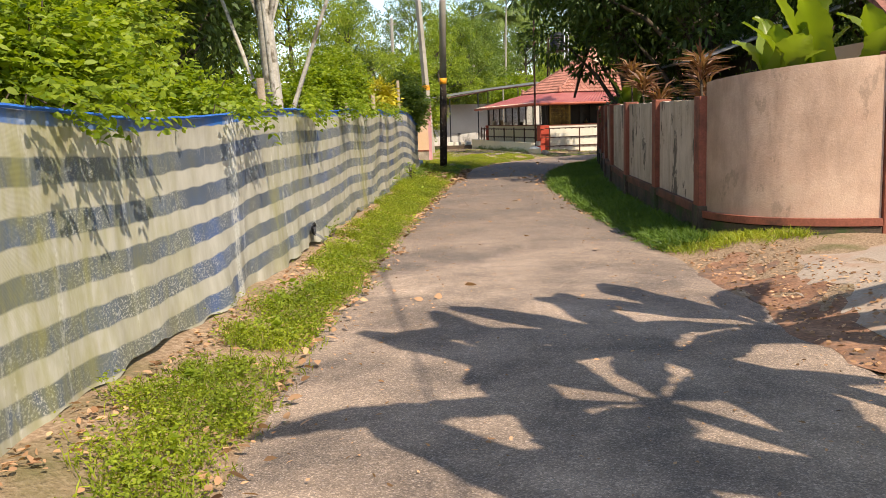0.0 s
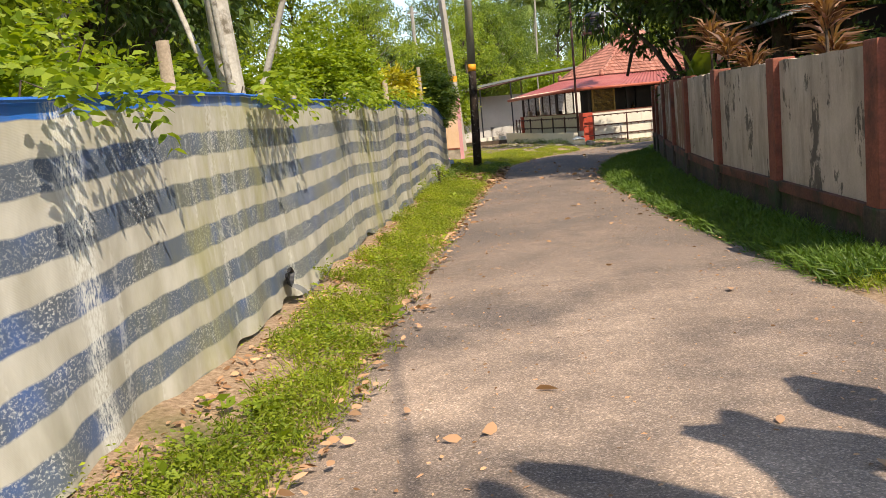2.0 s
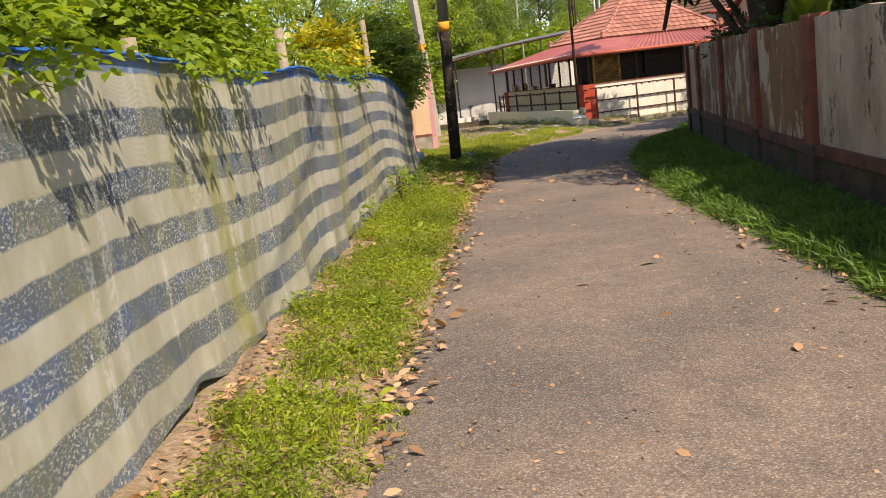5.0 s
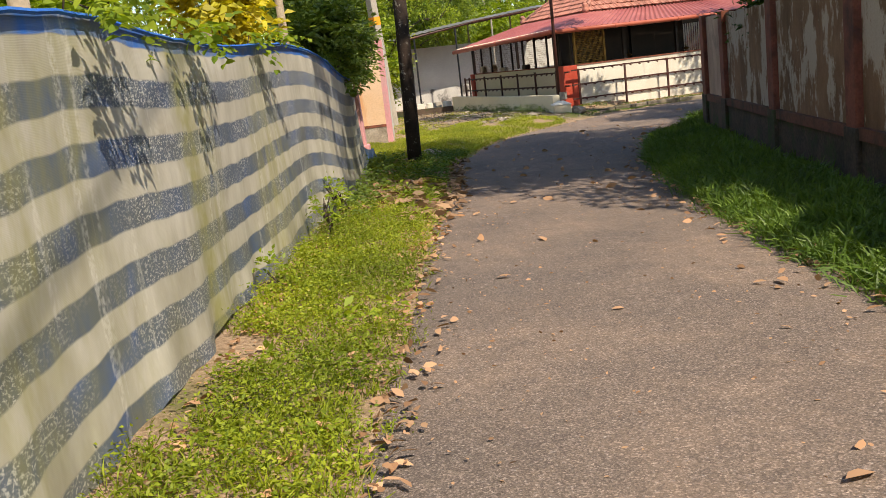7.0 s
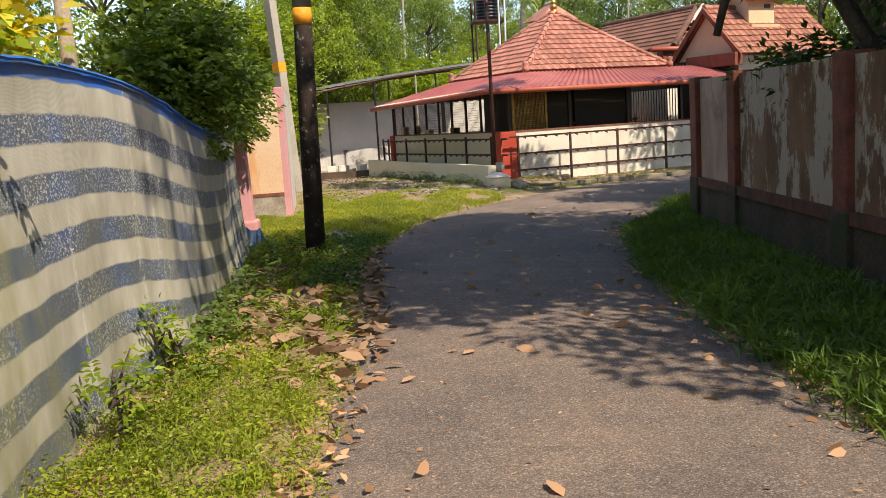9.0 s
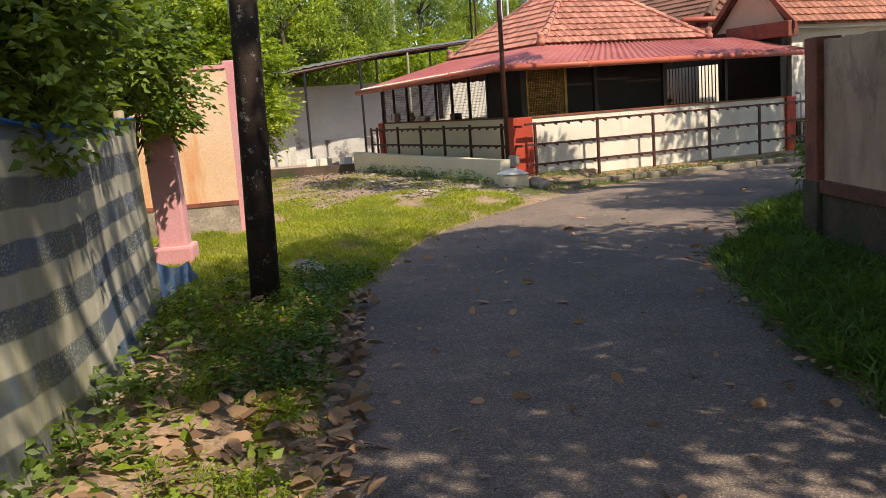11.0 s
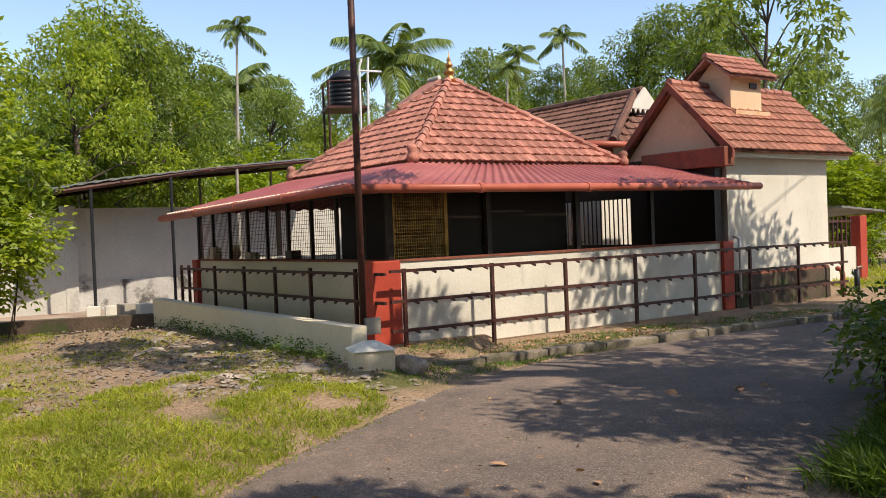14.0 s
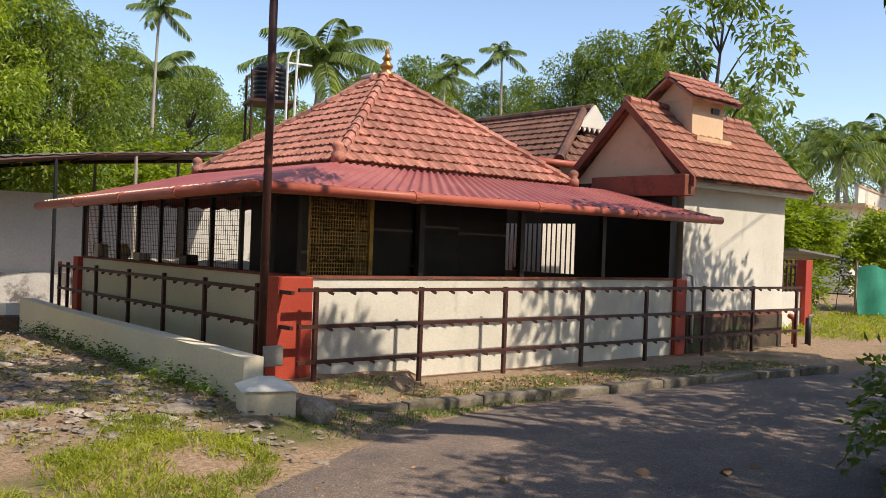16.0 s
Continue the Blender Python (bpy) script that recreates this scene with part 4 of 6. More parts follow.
q = [temple(P0, PV0, PZ + 0.02), temple(P1, PV0, PZ + 0.02), temple(P1, PV1, PZ + 0.02), temple(P0, PV1, PZ + 0.02)]
for i in range(4):
    a, b = q[i], q[(i + 1) % 4]
    e = (b - a).normalized() * 0.05
    tile_slope(proof, a, b, AP + e, AP - e, TILE, 0.24, 0.215, M_TILE, trng, joined=i in (1, 2))
for i in range(4):
    a = q[i]
    n = 13
    for k in range(n):
        w0, w1 = k / n, (k + 1.12) / n
        s, e2 = a.lerp(AP, w0), a.lerp(AP, min(1, w1))
        part("hip_tile", Geo().tube([s + Vector((0, 0, 0.045)), e2 + Vector((0, 0, 0.03))], [0.075, 0.06], 8), M_TILE, proof)
    out = (a - AP).normalized()
    part("hip_knob", Geo().lathe([(0.09, -0.05), (0.095, 0.06), (0.06, 0.10), (0.085, 0.15), (0.07, 0.20), (0.02, 0.23)], a + Vector((0, 0, 0.03)), 10), M_TILE, proof, "round clay hip end", True)
fin = Geo().lathe([(0.13, -0.06), (0.13, 0.02), (0.07, 0.05), (0.10, 0.10), (0.115, 0.14), (0.06, 0.19), (0.05, 0.22), (0.085, 0.25), (0.06, 0.29), (0.03, 0.32), (0.045, 0.35), (0.012, 0.42), (0.004, 0.52)], AP + Vector((0, 0, 0.02)), 16)
part("finial", fin, M_GOLD, proof, "gilded pot-shaped finial", True)


# ---- tall iron post, house and yard beside the temple ----
post = thing("iron_post", "tall brown iron post standing at the end of the low wall", "post")
part("post_shaft", Geo().tube([temple(-0.80, -0.66, -0.3), temple(-0.80, -0.66, 5.4)], 0.042, 10), M_IRON, post, smooth=True)
part("switch_box", Geo().box((-0.72, -0.74, 0.18), (0.2, 0.06, 0.2), T, 0.01), M_POLEGREY, post, "small grey box")

house = thing("gabled_annex", "white annex with a steep red tile roof and vent dormer", "house")
part("front_wall", Geo().box((8.72, 0.12, 1.05), (3.14, 0.18, 2.9), T, 0.01), M_WHITE, house, "white limewashed wall")
part("gable_wall", Geo().add([(7.12, 0.2, -0.4), (7.12, 2.3, -0.4), (7.12, 2.3, 2.55), (7.12, 1.12, 3.74), (7.12, 0.2, 2.62), (7.28, 0.2, -0.4), (7.28, 2.3, -0.4), (7.28, 2.3, 2.55), (7.28, 1.12, 3.74), (7.28, 0.2, 2.62)],
     [(0, 4, 3, 2, 1), (5, 6, 7, 8, 9), (0, 1, 6, 5), (1, 2, 7, 6), (2, 3, 8, 7), (3, 4, 9, 8), (4, 0, 5, 9)], T), M_HOUSEWALL, house, "peach painted gable")
part("end_wall", Geo().add([(10.12, 0.2, -0.4), (10.12, 2.3, -0.4), (10.12, 2.3, 2.5), (10.12, 1.12, 3.7), (10.12, 0.2, 2.6), (10.28, 0.2, -0.4), (10.28, 2.3, -0.4), (10.28, 2.3, 2.5), (10.28, 1.12, 3.7), (10.28, 0.2, 2.6)],
     [(0, 4, 3, 2, 1), (5, 6, 7, 8, 9), (0, 1, 6, 5), (1, 2, 7, 6), (2, 3, 8, 7), (3, 4, 9, 8), (4, 0, 5, 9)], T), M_WHITE, house)
part("back_wall", Geo().box((8.72, 2.2, 1.05), (3.0, 0.16, 2.9), T), M_WHITE, house)
part("black_plinth", Geo().box((8.72, 0.0, -0.05), (2.96, 0.07, 0.70), T), M_PLINTH, house, "black sooty stone plinth")
part("plinth_band", Geo().box((8.72, 0.0, 0.325), (2.96, 0.05, 0.05), T), M_REDWALL, house)
part("fascia", Geo().box((8.85, -0.16, 2.47), (3.75, 0.05, 0.13), T), M_WHITE, house)
RT0, RT1, RTV = 6.98, 10.75, 1.12
tile_slope(house, temple(RT0, -0.28, 2.52), temple(RT1, -0.28, 2.52), temple(RT1, RTV, 3.86), temple(RT0, RTV, 3.86), TILEMOULD, 0.24, 0.24, M_TILEMOULD, trng)
tile_slope(house, temple(RT1, 2.5, 2.52), temple(RT0, 2.5, 2.52), temple(RT0, RTV, 3.86), temple(RT1, RTV, 3.86), TILE, 0.24, 0.24, M_TILE, trng, joined=True)
for v0, v1 in ((-0.28, RTV), (2.5, RTV)):
    z0 = 2.50
    g = Geo()
    for u in (RT0 - 0.05, RT0 + 0.02):
        g.v += [tuple(temple(u, v0, z0 - 0.12)), tuple(temple(u, v1, 3.74)), tuple(temple(u, v1, 3.90)), tuple(temple(u, v0, z0 + 0.05))]
    g.f = [(0, 1, 2, 3), (7, 6, 5, 4), (0, 4, 5, 1), (1, 5, 6, 2), (2, 6, 7, 3), (3, 7, 4, 0)]
    part("barge_board", g, M_REDWALL, house, "flaking red barge board")
for k in range(13):
    a = temple(RT0 + k * 0.288, RTV, 3.89)
    b = temple(RT0 + (k + 1.1) * 0.288, RTV, 3.885)
    part("ridge_tile", Geo().tube([a, b], [0.09, 0.075], 8), M_TILE, house)
dorm = part("dormer", Geo().box((8.55, 0.95, 3.65), (0.95, 0.75, 0.75), T, 0.01), M_HOUSEWALL, house, "peach vent dormer")
part("dormer_vent", Geo().box((8.75, 0.57, 3.86), (0.22, 0.04, 0.10), T), M_WOOD_SHADE, dorm)
part("dormer_sill", Geo().box((8.58, 0.52, 3.32), (1.05, 0.14, 0.08), T), M_ORANGE, dorm)
part("dormer_gable", Geo().add([(8.06, 0.56, 4.0), (8.06, 1.34, 4.0), (8.06, 0.95, 4.34), (9.04, 0.56, 4.0), (9.04, 1.34, 4.0), (9.04, 0.95, 4.34)], [(0, 2, 1), (3, 4, 5), (0, 1, 4, 3), (1, 2, 5, 4), (2, 0, 3, 5)], T), M_HOUSEWALL, dorm)
tile_slope(dorm, temple(7.85, 0.38, 4.0), temple(9.3, 0.38, 4.0), temple(9.3, 0.95, 4.42), temple(7.85, 0.95, 4.42), TILE, 0.24, 0.235, M_TILE, trng)
tile_slope(dorm, temple(9.3, 1.52, 4.0), temple(7.85, 1.52, 4.0), temple(7.85, 0.95, 4.42), temple(9.3, 0.95, 4.42), TILE, 0.24, 0.235, M_TILE, trng, joined=True)
part("dormer_ridge", Geo().tube([temple(7.82, 0.95, 4.44), temple(9.32, 0.95, 4.44)], 0.06, 8), M_TILE, dorm)
part("red_beam", Geo().box((6.95, 0.75, 2.42), (0.28, 1.9, 0.34), T, 0.02), M_REDWALL, house, "dark red beam")
part("drain_pipe", Geo().tube([temple(7.22, -0.02, 1.0), temple(7.32, -0.06, 0.98), temple(7.34, -0.06, 0.8), temple(7.34, -0.06, -0.1)], 0.025, 8), M_PIPE, house, "white pipe", True)
part("awning", Geo().box((11.1, 0.5, 2.2), (1.6, 1.6, 0.04), T @ pose(0, 0, 0, -3, 4, 0)), M_SHEETGREY, house, "dark sheet awning")

old = thing("old_hall", "old hall with a weathered dark tile roof and white fretwork gable", "house")
part("hall_block", Geo().box((9.625, 6.2, 1.4), (3.35, 4.6, 3.2), T), M_WHITE, old)
tile_slope(old, temple(7.85, 9.2, 3.05), temple(7.85, 3.4, 3.05), temple(9.6, 4.35, 4.32), temple(9.6, 9.2, 4.32), TILEOLD, 0.26, 0.24, M_TILEOLD, trng, joined=False)
tile_slope(old, temple(7.85, 3.4, 3.05), temple(11.4, 3.4, 3.05), temple(9.65, 4.3, 3.9), temple(9.55, 4.3, 3.9), TILEOLD, 0.26, 0.24, M_TILEOLD, trng, joined=True)
tile_slope(old, temple(11.4, 3.4, 3.05), temple(11.4, 9.2, 3.05), temple(9.6, 9.2, 4.32), temple(9.6, 4.35, 4.32), TILEOLD, 0.26, 0.24, M_TILEOLD, trng, joined=True)
part("hall_ridge", Geo().tube([temple(9.6, 4.1, 4.36), temple(9.6, 9.2, 4.36)], 0.09, 8), M_TILEOLD, old)
part("hall_hip", Geo().tube([temple(7.85, 3.4, 3.1), temple(9.58, 4.32, 4.34)], 0.09, 8), M_TILEOLD, old)
g = Geo().add([(9.1, 4.02, 3.92), (10.1, 4.02, 3.92), (9.6, 4.02, 4.42), (9.1, 4.08, 3.92), (10.1, 4.08, 3.92), (9.6, 4.08, 4.42)], [(0, 1, 2), (5, 4, 3), (0, 3, 4, 1), (1, 4, 5, 2), (2, 5, 3, 0)], T)
for k in range(7):
    u = 9.12 + k * 0.16
    g.add([(u - 0.06, 4.03, 3.93), (u + 0.06, 4.03, 3.93), (u, 4.03, 3.82), (u - 0.06, 4.07, 3.93), (u + 0.06, 4.07, 3.93), (u, 4.07, 3.82)], [(0, 2, 1), (3, 4, 5), (0, 3, 5, 2), (1, 2, 5, 4)], T)
part("fretwork", g, M_WHITE, old, "white fretwork gable board")
part("hall_gutter", Geo().tube([temple(6.9, 3.3, 2.98), temple(9.5, 3.25, 3.0)], 0.075, 10), M_GUTTER, old, "red drain pipe", True)
part("hall_bracket", Geo().box((7.6, 3.5, 2.75), (0.4, 0.3, 0.5), T), M_REDWALL, old)

# shed behind the temple
shed = thing("sheet_shed", "open shed with a sagging grey sheet roof on thin iron poles", "shed")
g = Geo()
n = 60
for k in range(n + 1):
    w = k / n
    u = -2.45 + 6.0 * w
    z = 2.33 + 0.72 * w ** 0.8 + 0.012 * math.sin(k * 2.1)
    for v, dz in ((7.6, 0), (9.0, 0.10), (10.6, 0.02)):
        g.v.append(tuple(temple(u + (v - 7.6) * 0.1, v, z + dz)))
g.f = [(k * 3 + r, k * 3 + 3 + r, k * 3 + 4 + r, k * 3 + 1 + r) for k in range(n) for r in range(2)]
part("shed_roof", g, M_SHEETGREY, shed, "grey corrugated sheet roof", True)
part("front_purlin", Geo().tube([temple(-2.4, 7.65, 2.29), temple(0.5, 7.65, 2.72), temple(3.5, 7.65, 3.0)], 0.045, 6), M_IRON, shed)
part("back_purlin", Geo().tube([temple(-2.1, 10.4, 2.31), temple(0.8, 10.4, 2.74), temple(3.8, 10.4, 3.02)], 0.04, 6), M_IRON, shed)
for u, v, h in ((-1.77, 7.65, 2.4), (-0.23, 7.65, 2.6), (1.17, 7.65, 2.78), (-1.2, 10.4, 2.4), (1.4, 10.4, 2.8), (3.2, 10.4, 2.95)):
    part("shed_pole", Geo().tube([temple(u, v, -0.5), temple(u, v, h)], 0.032, 7), M_TANK if u < 0 else M_POLEGREY, shed)
for u in (-1.2, 0.6, 2.4):
    z = 2.33 + 0.72 * ((u + 2.45) / 6) ** 0.8 - 0.04
    part("rafter", Geo().tube([temple(u, 7.6, z), temple(u + 0.15, 9.0, z + 0.09), temple(u + 0.3, 10.6, z + 0.02)], 0.03, 5), M_IRON, shed)

M_DAMP = surface("damp_white_band", (0.38, 0.37, 0.35), (0.55, 0.54, 0.51), 0.92, 1.4, 30, 0.2, 0.004, (0.10, 0.095, 0.09), (0.52, 0.62), 2.0)
cw = thing("wall_yard", "tall white yard wall, stained grey along its foot", "wall", kind="structure")
part("yard_wall", Geo().ribbon([tuple(temple(u, 9.4).xy) for u in (-1.75, 0, 2, 8)], -0.5, 2.05, 0.18), M_BACKWALL, cw)
part("yard_wall_left", Geo().ribbon([tuple(temple(u, 9.25 + 0.1 * (-1.9 - u)).xy) for u in (-1.9, -4, -9)], -0.5, 1.98, 0.18), M_BACKWALL, cw)
part("wall_pier", Geo().box((-1.82, 9.3, 0.8), (0.26, 0.3, 2.6), T, 0.02), M_BACKWALL, cw)
part("damp_course", Geo().box((0.1, 9.285, 0.1), (3.6, 0.04, 0.9), T), M_DAMP, cw)
kerb2 = tagged(part("yard_ledge", Geo().ribbon([(-3.4, 46.2), (-1.2, 46.1), (0.35, 46.05)], -0.4, -0.02, 0.3), M_PLINTH), "low concrete ledge at the edge of the shed floor", "ledge", kind="structure")
tagged(part("shed_floor", Geo().add([(-3.4, 46.3, -0.06), (0.4, 46.15, -0.06), (2.2, 50.5, -0.06), (-2.6, 50.5, -0.06)], [(0, 1, 2, 3)]), M_CONCRETE), "pale concrete floor of the shed", "floor", kind="structure")
for i, (x, y, s) in enumerate(((-0.75, 46.6, 0.24), (-0.45, 46.55, 0.2), (-0.2, 47.0, 0.3), (0.15, 46.6, 0.26))):
    tagged(part("concrete_block", Geo().box((0, 0, 0), (s, 0.2, 0.2), pose(x, y, 0.04, 0, 0, 10 * i), 0.012), M_WHITE if i != 2 else M_POLEGREY), "loose whitish concrete block on the shed floor", "block", "blocks in the shed")

# water tank on its stand
tank = thing("water_tank", "black ribbed plastic water tank on an iron stand", "tank")
tx, ty, tz = 5.67, 55.4, 5.10
prof = [(0.46, 0.0)]
for k in range(7):
    z = 0.05 + k * 0.125
    prof += [(0.44, z), (0.475, z + 0.03), (0.475, z + 0.075), (0.44, z + 0.105)]
prof += [(0.42, 0.95), (0.30, 1.04), (0.17, 1.07), (0.17, 1.11), (0.02, 1.12)]
part("tank_body", Geo().lathe(prof, (tx, ty, tz), 22), M_TANK, tank, smooth=True)
part("platform", Geo().box((tx, ty, tz - 0.05), (1.3, 1.2, 0.08), None), M_IRON, tank)
for a, b in ((-1, -1), (1, -1), (1, 1), (-1, 1)):
    part("stand_leg", Geo().tube([(tx + a * 0.58, ty + b * 0.52, -0.3), (tx + a * 0.58, ty + b * 0.52, tz + 0.75)], 0.035, 6), M_IRON, tank)
part("guard_rail", Geo().tube([(tx - 0.58, ty - 0.52, tz + 0.72), (tx + 0.58, ty - 0.52, tz + 0.72)], 0.02, 5), M_IRON, tank)
part("inlet_pipe", Geo().tube([(tx + 0.30, ty - 0.62, 0.5), (tx + 0.34, ty - 0.62, tz + 1.1), (tx + 0.42, ty - 0.6, tz + 1.35)], 0.035, 7), M_PIPE, tank, "white PVC pipe")
part("outlet_pipe", Geo().tube([(tx + 0.48, ty - 0.62, 0.5), (tx + 0.58, ty - 0.62, tz + 0.9), (tx + 0.62, ty - 0.6, tz + 1.4)], 0.035, 7), M_PIPE, tank, "white PVC pipe")
part("cross_pipe", Geo().tube([(tx + 0.3, ty - 0.62, tz + 1.0), (tx + 1.0, ty - 0.62, tz + 0.98)], 0.03, 7), M_PIPE, tank, "white PVC pipe")
hut = thing("small_roof", "small red sheet roof rising behind the pyramid roof", "roof")
hx = temple(5.95, 7.2)
part("hut_body", Geo().box((hx.x, hx.y, 1.9), (1.1, 1.1, 4.6)), M_CREAM, hut)
g = Geo().add([(-0.7, -0.6, 4.3), (0.7, -0.6, 4.3), (0.7, 0.6, 4.3), (-0.7, 0.6, 4.3), (0, -0.2, 4.85), (0, 0.2, 4.85)], [(0, 1, 4), (1, 2, 5, 4), (2, 3, 5), (3, 0, 4, 5), (3, 2, 1, 0)], pose(hx.x, hx.y, 0, 0, 0, 20))
part("hut_roof", g, M_TILE, hut, "red clay tile")
part("hut_ridge", Geo().tube([(hx.x + 0.07, hx.y - 0.22, 4.87), (hx.x - 0.07, hx.y + 0.22, 4.87)], 0.05, 8), M_WHITE, hut, "white ridge cap")

# kerb along the temple front
M_KERB = surface("mossy_kerb_concrete", (0.15, 0.125, 0.095), (0.28, 0.24, 0.185), 0.95, 2.0, 35, 0.35, 0.006, (0.06, 0.06, 0.03), (0.48, 0.66), 3.0)
kerb = thing("kerb", "worn concrete kerb between the temple front and the lane", "kerb", kind="structure")
kl = along(resample(((3.45, 38.55), (5.75, 39.2), (8.6, 40.0), (11.6, 40.75)), 0.2), 10)
for i in range(9):
    a, b = Vector((*kl[i], 0)), Vector((*kl[i + 1], 0))
    d = (b - a)
    part("kerb_stone", Geo().box((0, 0, 0), (d.length - 0.012, 0.17, 0.34), pose(*((a + b) / 2).xy, -0.40 + 0.010 * (i % 3), 0, 0, math.degrees(math.atan2(d.y, d.x))), 0.025), M_KERB, kerb)
g = Geo()
for i in range(10):
    t2 = temple(-0.2 + 11.4 * i / 9, 0.02)
    g.v += [(kl[i][0], kl[i][1], -0.255), (t2.x, t2.y, -0.275)]
g.f = [(2 * i, 2 * i + 2, 2 * i + 3, 2 * i + 1) for i in range(9)]
tagged(part("kerb_strip", g, M_SOIL), "strip of soil between kerb and parapet", "ground", kind="structure")

# gate, pipe and bollard past the annex
gate = thing("yard_gate", "low white gate wall with iron bars and a red pillar", "gate")
part("gate_wall", Geo().box((13.6, 2.2, 0.1), (2.6, 0.16, 0.9), T), M_WHITE, gate)
part("gate_post", Geo().box((15.05, 2.15, 0.45), (0.3, 0.3, 1.7), T, 0.02), M_RED, gate)
for k in range(13):
    part("gate_bar", Geo().box((12.5 + k * 0.19, 2.2, 0.9), (0.04, 0.04, 0.75), T), M_IRON, gate)
part("gate_rail", Geo().box((13.6, 2.2, 1.18), (2.6, 0.05, 0.05), T), M_IRON, gate)
pump = thing("red_pipe", "bent red water pipe at the corner of the annex", "pipe")
part("pipe_bend", Geo().tube([temple(10.5, -0.12, -0.25), temple(10.5, -0.12, 0.15), temple(10.45, -0.12, 0.25), temple(10.32, -0.12, 0.27)], 0.05, 10), M_GUTTER, pump, smooth=True)
boll = thing("black_standpipe", "black standpipe with a small tap beside the kerb", "standpipe")
part("standpipe_shaft", Geo().tube([temple(11.05, -0.1, -0.35), temple(11.05, -0.1, 0.22)], 0.055, 10), M_TANK, boll, smooth=True)
part("tap", Geo().tube([temple(11.05, -0.1, 0.25), temple(11.17, -0.12, 0.27), temple(11.2, -0.13, 0.22)], 0.018, 7), M_POLEGREY, boll)

far_house = thing("white_house", "distant white flat-roofed house with a balcony rail", "house")
hm = pose(34.5, 67.0, 0.2, 0, 0, 35)
part("house_body", Geo().box((0, 0, 1.6), (7, 6, 4.0), hm, 0.03), M_WHITE, far_house)
part("roof_slab", Geo().box((0, -0.2, 3.65), (7.6, 6.8, 0.16), hm), M_HOUSEWALL, far_house)
part("parapet", Geo().box((0, -3.2, 4.1), (7.4, 0.14, 0.75), hm), M_WHITE, far_house)
part("parapet_cap", Geo().box((0, -3.2, 4.52), (7.5, 0.22, 0.1), hm), M_WALLPINK, far_house)
for x in (-2.2, 1.2):
    w = part("window", Geo().box((x, -3.02, 1.9), (1.2, 0.08, 1.2), hm), M_WOOD_SHADE, far_house)
    part("sunshade", Geo().box((x, -3.3, 2.65), (1.7, 0.7, 0.08), hm), M_POLEGREY, w)
net = thing("shade_net", "green shade net hung as a fence at the road bend", "fence")
g = Geo()
for k in range(41):
    w = k / 40
    for z in (0, 0.5, 1.0, 1.35):
        g.v.append((21.5 + 6 * w, 50.2 - 1.0 * w + 0.08 * math.sin(k * 0.9 + z * 2), -0.2 + z + (0.06 * math.sin(k * 0.7) if z > 1 else 0)))
g.f = [(k * 4 + r, k * 4 + 4 + r, k * 4 + 5 + r, k * 4 + 1 + r) for k in range(40) for r in range(3)]
part("net_sheet", g, M_NET, net, smooth=True)
for k in range(4):
    part("net_post", Geo().tube([(21.5 + 2 * k, 50.3 - 0.33 * k, -0.4), (21.5 + 2 * k, 50.3 - 0.33 * k, 1.3)], 0.04, 6), M_WOODGREY, net)

# house with a metal roof behind the compound wall
M_TIN = surface("galvanised_sheet", (0.24, 0.25, 0.26), (0.36, 0.37, 0.38), 0.45, 2.0, 25, 0.2, 0.002, metal=0.4)
shack = thing("tin_roofed_house", "dark house with a ribbed grey metal roof behind the wall", "house")
part("house_wall", Geo().box((9.0, 24.0, 1.2), (5.0, 6.0, 2.8)), M_WOOD_SHADE, shack)
part("tin_roof", skirt((5.2, 19.8, 2.55), (5.2, 28, 2.55), (9.2, 28, 3.9), (9.2, 19.8, 3.9), 40), M_TIN, shack, "ribbed grey metal sheet", True)
rh = thing("red_roof_house", "house with a dark red tile roof behind the corner wall", "house")
part("house_wall", Geo().box((10.4, 17.5, 1.2), (6.0, 4.6, 2.8)), M_HOUSEWALL, rh)
part("red_roof", Geo().add([(6.7, 14.6, 2.75), (14, 14.6, 2.75), (14, 17.5, 4.4), (6.7, 17.5, 4.4), (6.7, 14.6, 2.62), (14, 14.6, 2.62), (14, 17.5, 4.27), (6.7, 17.5, 4.27)], [(0, 1, 2, 3), (7, 6, 5, 4), (0, 4, 5, 1), (3, 2, 6, 7), (0, 3, 7, 4), (1, 5, 6, 2)]), M_TILE, rh)

# ---- poles and wires ----
p1 = thing("utility_pole", "dark lichen-spotted utility pole with an orange band at the verge", "pole")
part("pole_shaft", Geo().tube([(-0.75, 30.45, -0.6), (-0.685, 30.45, 2.2), (-0.54, 30.45, 8.5)], [0.125, 0.112, 0.085], 14), M_POLE, p1, smooth=True)
part("orange_band", Geo().tube([(-0.678, 30.45, 2.52), (-0.673, 30.45, 2.72)], 0.1145, 14), M_YELLOWBAND, p1, smooth=True)
part("pale_shaft", Geo().tube([(-0.673, 30.45, 2.722), (-0.54, 30.45, 8.52)], [0.1142, 0.0872], 14), M_POLEGREY, p1, smooth=True)
part("cross_arm", Geo().box((-0.7, 30.4, 7.9), (1.6, 0.08, 0.08), None), M_IRON, p1)
p2 = thing("concrete_pole", "leaning grey concrete pole with an orange painted band", "pole")
part("pole_shaft", Geo().tube([(-1.50, 40.7, -0.5), (-1.66, 40.7, 2.6), (-1.98, 40.7, 8.0)], [0.17, 0.15, 0.115], 4), M_POLEGREY, p2)
part("orange_band", Geo().tube([(-1.661, 40.7, 2.62), (-1.674, 40.7, 2.84)], 0.158, 4), M_YELLOWBAND, p2)
